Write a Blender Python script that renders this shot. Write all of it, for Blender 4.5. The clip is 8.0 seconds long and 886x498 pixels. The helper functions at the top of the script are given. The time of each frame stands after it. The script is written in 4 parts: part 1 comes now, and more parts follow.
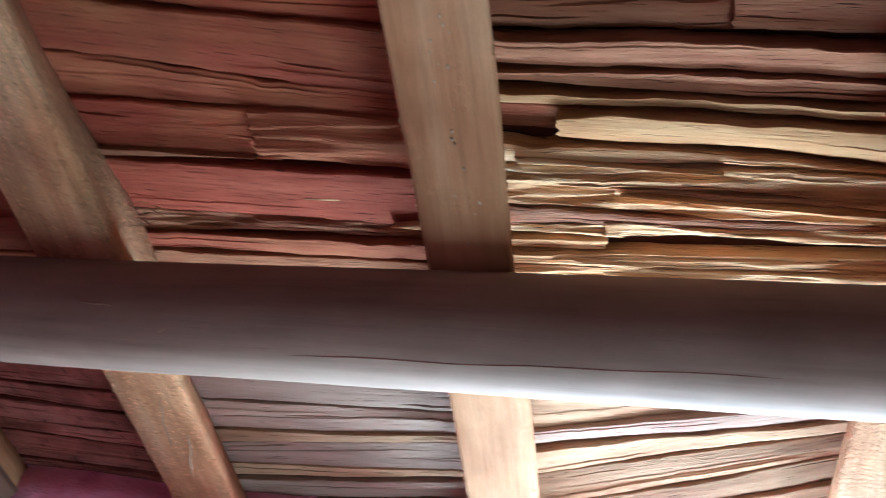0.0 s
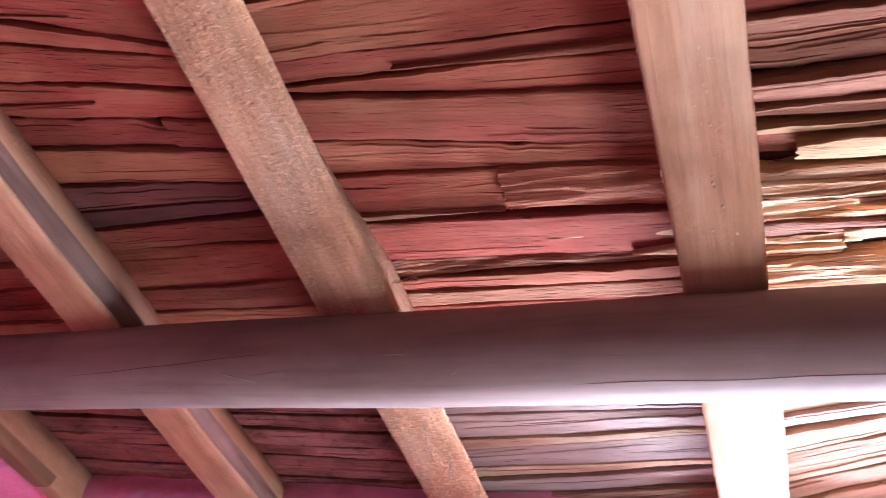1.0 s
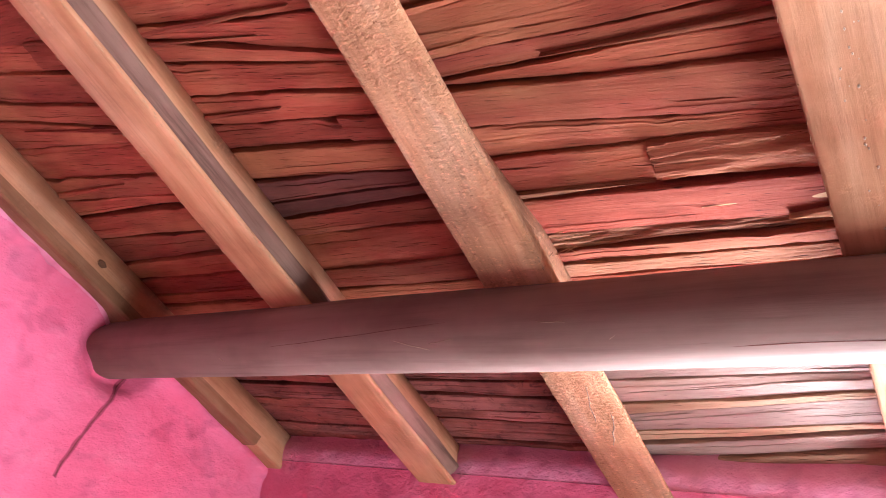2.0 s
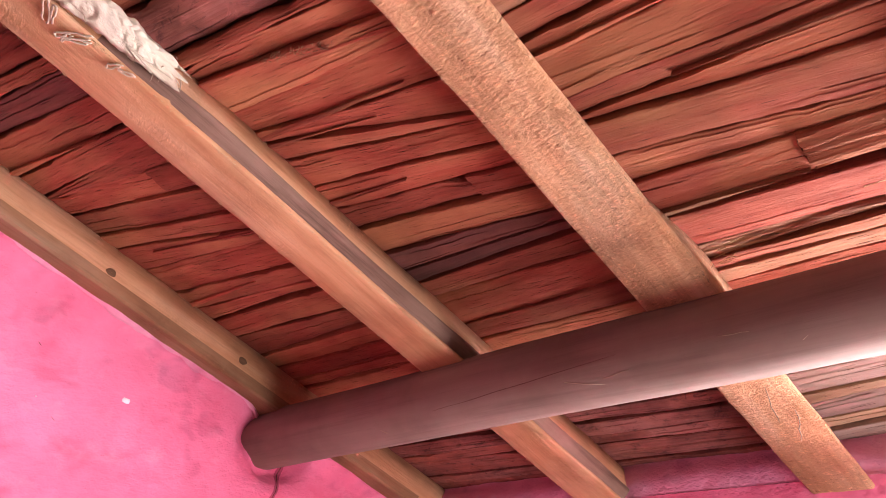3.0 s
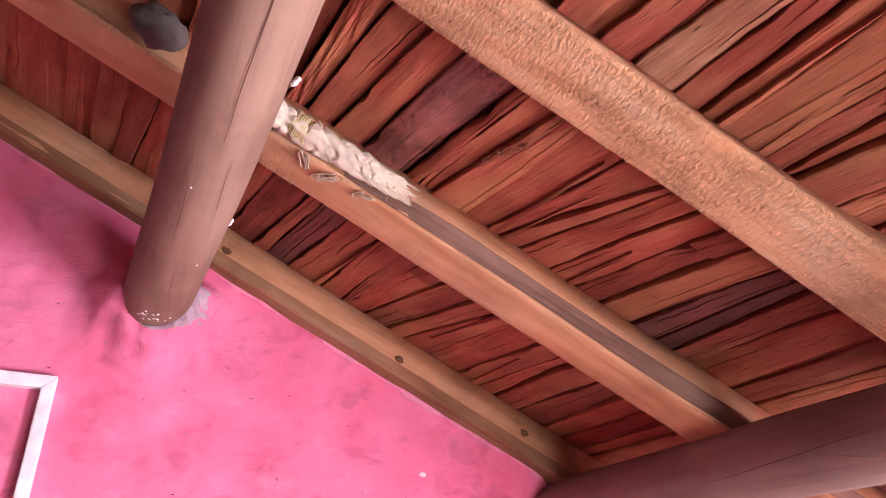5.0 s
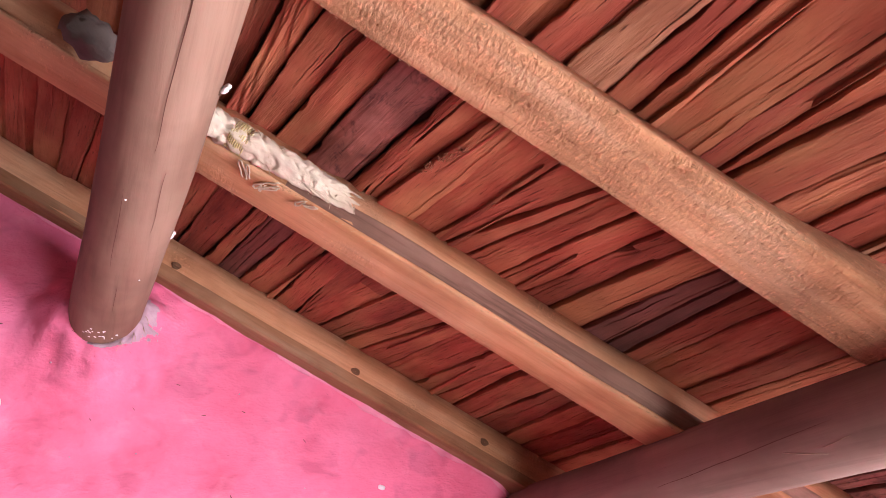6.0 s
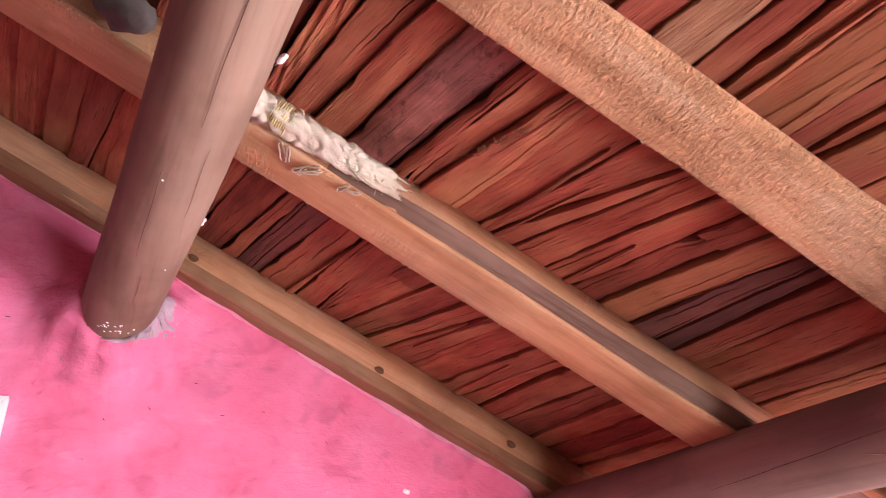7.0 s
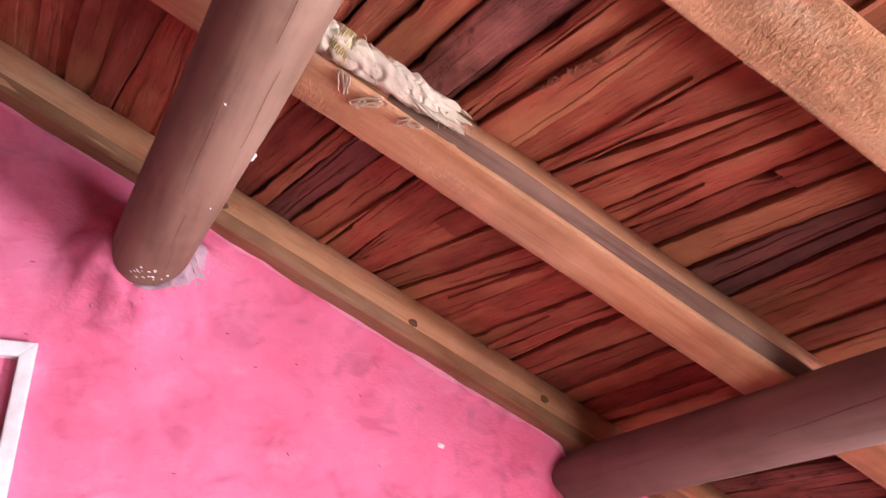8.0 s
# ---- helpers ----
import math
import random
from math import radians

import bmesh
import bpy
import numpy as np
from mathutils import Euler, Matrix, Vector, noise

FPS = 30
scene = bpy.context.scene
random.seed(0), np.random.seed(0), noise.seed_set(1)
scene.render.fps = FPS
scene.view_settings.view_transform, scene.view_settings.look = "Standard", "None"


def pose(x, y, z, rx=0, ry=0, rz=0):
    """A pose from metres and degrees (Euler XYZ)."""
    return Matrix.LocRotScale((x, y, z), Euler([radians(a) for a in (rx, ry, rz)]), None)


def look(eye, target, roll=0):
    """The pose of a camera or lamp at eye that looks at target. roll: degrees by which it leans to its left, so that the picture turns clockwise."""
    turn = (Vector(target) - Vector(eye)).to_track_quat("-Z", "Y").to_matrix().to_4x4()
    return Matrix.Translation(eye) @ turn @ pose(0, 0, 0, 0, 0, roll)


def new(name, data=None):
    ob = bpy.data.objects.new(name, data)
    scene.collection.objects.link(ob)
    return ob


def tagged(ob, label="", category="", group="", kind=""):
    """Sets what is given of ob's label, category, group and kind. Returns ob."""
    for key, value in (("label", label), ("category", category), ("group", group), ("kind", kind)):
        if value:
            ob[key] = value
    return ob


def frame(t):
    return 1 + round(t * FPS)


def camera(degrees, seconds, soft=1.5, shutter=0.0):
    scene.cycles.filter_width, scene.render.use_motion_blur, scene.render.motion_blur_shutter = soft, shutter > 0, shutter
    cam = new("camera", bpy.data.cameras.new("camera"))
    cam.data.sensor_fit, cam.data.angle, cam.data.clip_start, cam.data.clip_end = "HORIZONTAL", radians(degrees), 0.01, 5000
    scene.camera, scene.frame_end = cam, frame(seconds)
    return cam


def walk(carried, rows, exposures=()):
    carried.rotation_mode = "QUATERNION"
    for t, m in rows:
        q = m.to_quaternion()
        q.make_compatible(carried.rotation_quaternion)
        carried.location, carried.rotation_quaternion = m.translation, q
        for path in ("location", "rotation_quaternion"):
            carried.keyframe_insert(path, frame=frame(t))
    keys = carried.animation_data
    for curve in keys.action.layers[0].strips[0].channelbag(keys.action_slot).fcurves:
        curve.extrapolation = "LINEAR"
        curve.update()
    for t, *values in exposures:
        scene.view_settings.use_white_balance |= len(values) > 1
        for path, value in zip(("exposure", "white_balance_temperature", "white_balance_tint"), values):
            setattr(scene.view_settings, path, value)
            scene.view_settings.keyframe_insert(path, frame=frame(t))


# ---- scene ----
cam = camera(60.0, 8.0, soft=0.8, shutter=0.25)
# The roof frame: x along the purlins, y down the rafters, z out of the roof; z = 0 is the underside of the boards.
SLOPE, RIDGE = 25.0, 2.25
ROOF = pose(0, 0, RIDGE, -SLOPE, 0, 0)
PATH = [
    (0, (0.228, -0.293, -0.72), (-0.284, 0.872, 0.823), 20.3),
    (0.5, (0.132, -0.397, -0.768), (-0.508, 0.778, 0.718), 17.0),
    (1, (0.093, -0.46, -0.792), (-0.676, 0.702, 0.642), 20.2),
    (1.2, (0.123, -0.472, -0.806), (-0.772, 0.665, 0.574), 23.5),
    (2.3, (0.136, -0.509, -0.845), (-1.038, 0.509, 0.413), 26.7),
    (2.5, (0.104, -0.537, -0.827), (-1.087, 0.448, 0.443), 24.7),
    (2.7, (0.046, -0.598, -0.852), (-1.185, 0.345, 0.41), 19.8),
    (3, (0.031, -0.613, -0.858), (-1.21, 0.319, 0.402), 18.6),
    (3.5, (0.054, -0.608, -0.869), (-1.244, 0.238, 0.395), 25.0),
    (4, (0.112, -0.563, -0.812), (-1.293, 0.102, 0.447), 29.6),
    (4.5, (0.154, -0.565, -0.807), (-1.444, -0.241, 0.352), 31.3),
    (4.7, (0.165, -0.556, -0.8), (-1.507, -0.314, 0.271), 29.3),
    (5.8, (0.182, -0.502, -0.781), (-1.463, -0.263, 0.332), 27.5),
    (6, (0.181, -0.491, -0.775), (-1.453, -0.229, 0.348), 26.8),
    (6.5, (0.14, -0.513, -0.783), (-1.505, -0.272, 0.329), 26.9),
    (7, (0.07, -0.562, -0.797), (-1.535, -0.261, 0.357), 26.4),
    (7.5, (0.012, -0.62, -0.834), (-1.596, -0.372, 0.33), 26.9),
    (8, (-0.048, -0.633, -0.866), (-1.647, -0.247, 0.271), 25.1),
]
EXPOSURES = [
    (0.0, 0.22, 5050, -10), (0.5, 0.6, 4850, -18), (1.0, 1.12, 5350, 21), (1.2, 1.25, 5500, 24),
    (2.5, 1.5, 6700, 28), (3.5, 1.35, 6900, 34), (4.5, 1.18, 6900, 44), (5.8, 1.22, 6900, 33), (8.0, 1.18, 6800, 31),
]
walk(cam, [(t, ROOF @ look(eye, target, roll)) for t, eye, target, roll in PATH], EXPOSURES)

# ---- light ----
world = bpy.data.worlds.new("sky")
scene.world = world
world.use_nodes = True
sky = world.node_tree.nodes.new("ShaderNodeTexSky")
sky.sky_type, sky.sun_disc = "NISHITA", False
sky.sun_elevation, sky.sun_rotation = radians(72), radians(7)
world.node_tree.links.new(sky.outputs[0], world.node_tree.nodes["Background"].inputs[0])
world.node_tree.nodes["Background"].inputs[1].default_value = 0.12

sun = new("sun", bpy.data.lights.new("sun", "SUN"))
sun.data.energy, sun.data.angle, sun.data.color = 5.0, radians(0.5), (1.0, 0.95, 0.88)
sun.matrix_world = look((0.95, 2.2, 5.2), (0.75, 0.55, 0.0))

# daylight that comes in by the doorway under the eave, and an added fill lamp in an unseen low opening, as if off the
# bright ground outside
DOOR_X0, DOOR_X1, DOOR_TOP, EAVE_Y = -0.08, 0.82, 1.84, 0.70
FAR_X, FILL_Y0, FILL_Y1, FILL_Z0, FILL_Z1 = 0.86, -0.2, 0.6, 0.15, 1.3
door_light = new("doorway_daylight", bpy.data.lights.new("doorway_daylight", "AREA"))
door_light.data.shape, door_light.data.size, door_light.data.size_y = "RECTANGLE", 0.87, 1.05
door_light.data.energy, door_light.data.color = 112.0, (0.8, 0.92, 1.0)
door_light.matrix_world = look((0.375, EAVE_Y + 0.34, 1.22), (0.375, -1.0, 1.22))
fill_light = new("fill_daylight", bpy.data.lights.new("fill_daylight", "AREA"))
fill_light.data.shape, fill_light.data.size, fill_light.data.size_y = "RECTANGLE", 0.76, 0.8
fill_light.data.energy, fill_light.data.color, fill_light.data.spread = 9.0, (0.9, 0.95, 1.0), radians(120)
fill_light.matrix_world = look((FAR_X + 0.26, 0.2, 0.7), (-0.15, 0.05, 2.1))


# ---- materials ----
def shader(name, rough=0.8):
    mat = bpy.data.materials.new(name)
    mat.use_nodes = True
    nt = mat.node_tree
    bsdf = nt.nodes["Principled BSDF"]
    bsdf.inputs["Roughness"].default_value = rough
    bsdf.inputs["Specular IOR Level"].default_value = 0.25
    return mat, nt, bsdf


def node(nt, kind, **values):
    n = nt.nodes.new(kind)
    for key, value in values.items():
        n.inputs[key.replace("_", " ")].default_value = value
    return n


def ramp(nt, source, stops):
    r = nt.nodes.new("ShaderNodeValToRGB")
    r.color_ramp.elements[0].position, r.color_ramp.elements[0].color = stops[0][0], (*stops[0][1], 1)
    r.color_ramp.elements[1].position, r.color_ramp.elements[1].color = stops[-1][0], (*stops[-1][1], 1)
    for at, colour in stops[1:-1]:
        r.color_ramp.elements.new(at).color = (*colour, 1)
    nt.links.new(source, r.inputs[0])
    return r.outputs[0]


def coords(nt, scale, shift=None):
    tc = nt.nodes.new("ShaderNodeTexCoord")
    mp = nt.nodes.new("ShaderNodeMapping")
    mp.inputs["Scale"].default_value = scale
    nt.links.new(tc.outputs["Object"], mp.inputs["Vector"])
    if shift is not None:
        nt.links.new(shift, mp.inputs["Location"])
    return mp.outputs[0]


def blend(nt, kind, fac, a, b):
    m = nt.nodes.new("ShaderNodeMix")
    m.data_type, m.blend_type = "RGBA", kind
    for socket, value in ((m.inputs[0], fac), (m.inputs[6], a), (m.inputs[7], b)):
        if hasattr(value, "is_linked"):
            nt.links.new(value, socket)
        else:
            socket.default_value = value if isinstance(value, float) else (*value, 1)
    return m.outputs[2]


def wood(name, along, dark, mid, light, grain=60.0, rough=0.8, stain=0.35, bump=0.5, vary=0.25, line=0.8, split=0.0, warm=None):
    """Wood with its grain along the axis 0, 1 or 2 of the object."""
    mat, nt, bsdf = shader(name, rough)
    info = nt.nodes.new("ShaderNodeObjectInfo")
    far = nt.nodes.new("ShaderNodeVectorMath")
    far.operation, far.inputs[1].default_value = "MULTIPLY", (37.0, 53.0, 71.0)
    comb = nt.nodes.new("ShaderNodeCombineXYZ")
    for n in range(3):
        nt.links.new(info.outputs["Random"], comb.inputs[n])
    nt.links.new(comb.outputs[0], far.inputs[0])
    fine_scale = [grain] * 3
    fine_scale[along] = grain / 22
    wide_scale = [grain / 7] * 3
    wide_scale[along] = grain / 45
    fine = node(nt, "ShaderNodeTexNoise", Scale=1.0, Detail=6.0, Roughness=0.65)
    wide = node(nt, "ShaderNodeTexNoise", Scale=1.0, Detail=3.0, Roughness=0.55, Distortion=0.2)
    blot = node(nt, "ShaderNodeTexNoise", Scale=5.0, Detail=4.0, Roughness=0.6)
    nt.links.new(coords(nt, fine_scale, far.outputs[0]), fine.inputs["Vector"])
    nt.links.new(coords(nt, wide_scale, far.outputs[0]), wide.inputs["Vector"])
    nt.links.new(coords(nt, (1, 1, 1), far.outputs[0]), blot.inputs["Vector"])
    base = ramp(nt, wide.outputs[0], [(0.3, dark), (0.5, mid), (0.72, light)])
    lines = ramp(nt, fine.outputs[0], [(0.3, (0.35, 0.28, 0.25)), (0.47, (0.85, 0.83, 0.8)), (0.75, (1, 1, 1))])
    col = blend(nt, "MULTIPLY", line, base, lines)
    height = fine.outputs[0]
    if split:
        thin_scale = [grain * 1.9] * 3
        thin_scale[along] = grain / 11
        thin = node(nt, "ShaderNodeTexNoise", Scale=1.0, Detail=2.0, Roughness=0.5, Distortion=0.15)
        nt.links.new(coords(nt, thin_scale, far.outputs[0]), thin.inputs["Vector"])
        cut = ramp(nt, thin.outputs[0], [(0.3, (0.14, 0.08, 0.06)), (0.34, (1, 1, 1))])
        col = blend(nt, "MULTIPLY", split, col, cut)
        add = nt.nodes.new("ShaderNodeMath")
        add.operation = "ADD"
        nt.links.new(fine.outputs[0], add.inputs[0])
        nt.links.new(cut, add.inputs[1])
        height = add.outputs[0]
    if warm:
        tint = node(nt, "ShaderNodeTexNoise", Scale=7.0, Detail=3.0, Roughness=0.6)
        tint_scale = [1.0] * 3
        tint_scale[along] = 0.45
        nt.links.new(coords(nt, tint_scale, far.outputs[0]), tint.inputs["Vector"])
        col = blend(nt, "MIX", ramp(nt, tint.outputs[0], [(0.43, (0, 0, 0)), (0.66, (0.7, 0.7, 0.7))]), col, warm)
    marks = ramp(nt, blot.outputs[0], [(0.35, (0.4, 0.33, 0.3)), (0.55, (1, 1, 1))])
    col = blend(nt, "MULTIPLY", stain, col, marks)
    hsv = node(nt, "ShaderNodeHueSaturation", Saturation=1.0)
    val = nt.nodes.new("ShaderNodeMapRange")
    val.inputs[3].default_value, val.inputs[4].default_value = 1.0 - vary, 1.0 + vary
    nt.links.new(info.outputs["Random"], val.inputs[0])
    nt.links.new(val.outputs[0], hsv.inputs["Value"])
    nt.links.new(col, hsv.inputs["Color"])
    nt.links.new(hsv.outputs[0], bsdf.inputs["Base Color"])
    b = node(nt, "ShaderNodeBump", Strength=bump, Distance=0.006)
    nt.links.new(height, b.inputs["Height"])
    nt.links.new(b.outputs[0], bsdf.inputs["Normal"])
    return mat


RAFTER_DARK, RAFTER_MID, RAFTER_LIGHT = (0.5, 0.235, 0.108), (0.62, 0.325, 0.165), (0.7, 0.42, 0.24)


def sawn(name, much, tone):
    """Sawn timber: smooth, with groups of short torn saw marks across the grain; much: how far they spread, 0 to 1."""
    dark, mid, light = [tuple(min(0.8, c * tone) for c in colour) for colour in (RAFTER_DARK, RAFTER_MID, RAFTER_LIGHT)]
    mat = wood(name, 1, dark, mid, light, grain=170, vary=0.05, stain=0.4, bump=0.4, line=0.32)
    nt = mat.node_tree
    bsdf = nt.nodes["Principled BSDF"]
    saw = node(nt, "ShaderNodeTexNoise", Scale=1.0, Detail=5.0, Roughness=0.65, Distortion=0.2)
    nt.links.new(coords(nt, (95, 190, 100)), saw.inputs["Vector"])
    patch = node(nt, "ShaderNodeTexNoise", Scale=9.0, Detail=3.0, Roughness=0.6)
    nt.links.new(coords(nt, (1.4, 0.6, 1)), patch.inputs["Vector"])
    where = ramp(nt, patch.outputs[0], [(0.64 - 0.3 * much, (0.4 * much, 0.4 * much, 0.4 * much)), (0.8 - 0.3 * much, (1, 1, 1))])
    dash = ramp(nt, saw.outputs[0], [(0.3, (0.1, 0.1, 0.1)), (0.5, (0.5, 0.5, 0.5)), (0.68, (1, 1, 1))])
    tear = ramp(nt, saw.outputs[0], [(0.3, (0.55, 0.42, 0.36)), (0.4, (1, 1, 1)), (0.56, (1, 1, 1)), (0.63, (1.35, 1.35, 1.38))])
    old = bsdf.inputs["Base Color"].links[0].from_socket
    nt.links.new(blend(nt, "MULTIPLY", where, old, tear), bsdf.inputs["Base Color"])
    bump = node(nt, "ShaderNodeBump", Strength=min(1.0, 0.25 + much), Distance=0.01)
    nt.links.new(blend(nt, "MIX", where, (0.5, 0.5, 0.5), dash), bump.inputs["Height"])
    nt.links.new(bsdf.inputs["Normal"].links[0].from_socket, bump.inputs["Normal"])
    nt.links.new(bump.outputs[0], bsdf.inputs["Normal"])
    return mat


RAFTER_WOOD = sawn("sawn_rafter_wood", 0.85, 1.17)
SMOOTH_RAFTER = sawn("smooth_rafter_wood", 0.24, 0.95)
PLAIN_RAFTER = sawn("plain_brown_rafter_wood", 0.2, 0.8)
SHADED_RAFTER = sawn("shaded_rafter_wood", 0.12, 0.54)
BROWN_LOG_WOOD = wood("warm_brown_log_wood", 0, (0.215, 0.126, 0.084), (0.275, 0.168, 0.114), (0.345, 0.228, 0.162), grain=75, bump=0.12, vary=0.04, stain=0.3, line=0.3)
LOG_WOOD = wood("grey_brown_log_wood", 0, (0.192, 0.128, 0.099), (0.248, 0.168, 0.132), (0.318, 0.226, 0.18), grain=75, bump=0.12, vary=0.04, stain=0.3, line=0.3)
BOARD_WOOD = wood("split_red_brown_board_wood", 0, (0.285, 0.054, 0.031), (0.385, 0.081, 0.046), (0.475, 0.126, 0.074), grain=240, bump=0.9, vary=0.26, split=0.8, line=0.5, stain=0.45, warm=(0.48, 0.19, 0.085))
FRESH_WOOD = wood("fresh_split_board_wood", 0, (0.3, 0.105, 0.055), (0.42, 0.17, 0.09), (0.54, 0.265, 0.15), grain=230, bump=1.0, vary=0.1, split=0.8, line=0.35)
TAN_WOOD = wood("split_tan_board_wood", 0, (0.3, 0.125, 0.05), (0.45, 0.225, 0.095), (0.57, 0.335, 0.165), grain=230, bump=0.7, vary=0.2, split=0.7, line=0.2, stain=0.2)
# golden wood made paler: raking daylight near the doorway put into the colour
LIT_WOOD = wood("lit_golden_board_wood", 0, (0.5, 0.235, 0.108), (0.7, 0.4, 0.198), (0.8, 0.54, 0.315), grain=230, bump=0.8, vary=0.12, split=0.8, line=0.3)
PALE_WOOD = wood("lit_pale_board_wood", 0, (0.27, 0.145, 0.08), (0.43, 0.255, 0.15), (0.56, 0.37, 0.23), grain=230, bump=0.7, vary=0.2, split=0.7, line=0.2, stain=0.2)
LIP_WOOD = wood("torn_rafter_edge_wood", 1, (0.46, 0.26, 0.14), (0.6, 0.37, 0.2), (0.7, 0.48, 0.3), grain=150, vary=0.1)
GREY_BROWN_WOOD = wood("grey_brown_board_wood", 0, (0.25, 0.15, 0.118), (0.35, 0.23, 0.18), (0.44, 0.31, 0.25), grain=200, bump=0.6, vary=0.2, split=0.6, line=0.2, stain=0.2)
DARK_WOOD = wood("dark_stained_board_wood", 0, (0.14, 0.045, 0.036), (0.22, 0.075, 0.06), (0.34, 0.15, 0.12), grain=90, bump=0.8, vary=0.1, stain=0.6, split=0.5, warm=(0.24, 0.06, 0.035))
BARK_WOOD = wood("purple_brown_bark_board", 0, (0.2, 0.058, 0.05), (0.29, 0.093, 0.075), (0.4, 0.165, 0.135), grain=75, bump=1.0, vary=0.05, stain=0.9, split=0.3, warm=(0.36, 0.1, 0.06))
mottle = node(BARK_WOOD.node_tree, "ShaderNodeTexNoise", Scale=34.0, Detail=6.0, Roughness=0.75, Distortion=0.6)
BARK_WOOD.node_tree.links.new(coords(BARK_WOOD.node_tree, (0.6, 1, 1)), mottle.inputs["Vector"])
bark_bsdf = BARK_WOOD.node_tree.nodes["Principled BSDF"]
patches = ramp(BARK_WOOD.node_tree, mottle.outputs[0], [(0.36, (0.35, 0.3, 0.33)), (0.46, (1, 1, 1)), (0.58, (1, 1, 1)), (0.68, (1.6, 1.6, 1.7))])
BARK_WOOD.node_tree.links.new(blend(BARK_WOOD.node_tree, "MULTIPLY", 0.85, bark_bsdf.inputs["Base Color"].links[0].from_socket, patches), bark_bsdf.inputs["Base Color"])
GREY_WOOD = wood("grey_weathered_wood", 1, (0.19, 0.1, 0.07), (0.32, 0.185, 0.135), (0.45, 0.29, 0.22), grain=80, bump=0.8, vary=0.05)
FIBRE = wood("pale_fibre", 1, (0.32, 0.23, 0.15), (0.46, 0.36, 0.25), (0.56, 0.47, 0.35), grain=90, bump=0.5, vary=0.1, stain=0.3, line=0.5)
# near-black brown: the shade inside gaps, cracks and pits put into the colour
DEEP = wood("void_shade_wood", 0, (0.09, 0.03, 0.02), (0.13, 0.044, 0.03), (0.17, 0.062, 0.042), vary=0.0)
TWINE = wood("yellow_twine", 1, (0.5, 0.4, 0.16), (0.62, 0.52, 0.25), (0.7, 0.6, 0.35), grain=200, vary=0.1)
MAROON = wood("maroon_painted_wood", 1, (0.13, 0.018, 0.022), (0.19, 0.03, 0.034), (0.26, 0.05, 0.05), grain=80, vary=0.05, bump=0.2)
KNOT = wood("knot_wood", 1, (0.13, 0.06, 0.03), (0.2, 0.1, 0.05), (0.26, 0.14, 0.07), grain=150, vary=0.1)


def plaster(name, colour, deep, pale):
    """Hand-laid plaster: cloudy colour, small lumps and pits, faint rubbed spots."""
    mat, nt, bsdf = shader(name, 0.85)
    a = node(nt, "ShaderNodeTexNoise", Scale=7.0, Detail=4.0, Roughness=0.6)
    w = node(nt, "ShaderNodeTexNoise", Scale=13.0, Detail=5.0, Roughness=0.6)
    f = node(nt, "ShaderNodeTexNoise", Scale=120.0, Detail=4.0, Roughness=0.6)
    for n, s in ((a, (1, 1, 1)), (w, (1, 0.8, 1.2)), (f, (1, 0.7, 1.5))):
        nt.links.new(coords(nt, s), n.inputs["Vector"])
    col = ramp(nt, a.outputs[0], [(0.3, deep), (0.65, colour)])
    col = blend(nt, "MIX", ramp(nt, w.outputs[0], [(0.55, (0, 0, 0)), (0.8, (0.6, 0.6, 0.6))]), col, pale)
    smudge = node(nt, "ShaderNodeTexNoise", Scale=14.0, Detail=2.0, Roughness=0.5, Distortion=0.5)
    nt.links.new(coords(nt, (1, 0.8, 1.2)), smudge.inputs["Vector"])
    col = blend(nt, "MULTIPLY", 0.5, col, ramp(nt, smudge.outputs[0], [(0.3, (0.62, 0.5, 0.55)), (0.46, (1, 1, 1))]))
    scar = node(nt, "ShaderNodeTexNoise", Scale=48.0, Detail=5.0, Roughness=0.7, Distortion=0.4)
    nt.links.new(coords(nt, (0.8, 0.45, 1.4)), scar.inputs["Vector"])
    torn = ramp(nt, scar.outputs[0], [(0.3, (0, 0, 0)), (0.38, (0.5, 0.5, 0.5)), (0.6, (0.5, 0.5, 0.5)), (0.7, (1, 1, 1))])
    col = blend(nt, "MULTIPLY", 0.07, col, ramp(nt, scar.outputs[0], [(0.26, (0.3, 0.2, 0.22)), (0.33, (1, 1, 1))]))
    nt.links.new(col, bsdf.inputs["Base Color"])
    b = node(nt, "ShaderNodeBump", Strength=0.6, Distance=0.02)
    nt.links.new(w.outputs[0], b.inputs["Height"])
    b3 = node(nt, "ShaderNodeBump", Strength=0.4, Distance=0.004)
    nt.links.new(torn, b3.inputs["Height"])
    nt.links.new(b.outputs[0], b3.inputs["Normal"])
    b2 = node(nt, "ShaderNodeBump", Strength=0.6, Distance=0.003)
    nt.links.new(f.outputs[0], b2.inputs["Height"])
    nt.links.new(b3.outputs[0], b2.inputs["Normal"])
    nt.links.new(b2.outputs[0], bsdf.inputs["Normal"])
    return mat


PINK = plaster("pink_plaster", (0.84, 0.222, 0.355), (0.76, 0.148, 0.25), (0.88, 0.34, 0.45))
# the pink plaster again, paler and bluer: daylight on the eave wall as colour
LIT_PINK = plaster("daylit_pink_plaster", (0.82, 0.36, 0.5), (0.74, 0.25, 0.38), (0.86, 0.5, 0.62))
SALMON = plaster("salmon_paper", (0.6, 0.24, 0.2), (0.5, 0.18, 0.15), (0.68, 0.32, 0.26))
SHADED_PINK = plaster("shaded_pink_plaster", (0.5, 0.1, 0.17), (0.4, 0.07, 0.12), (0.6, 0.15, 0.24))
WRAP_SHEET = plaster("cream_fibre_sheet", (0.74, 0.66, 0.5), (0.48, 0.39, 0.27), (0.8, 0.74, 0.6))
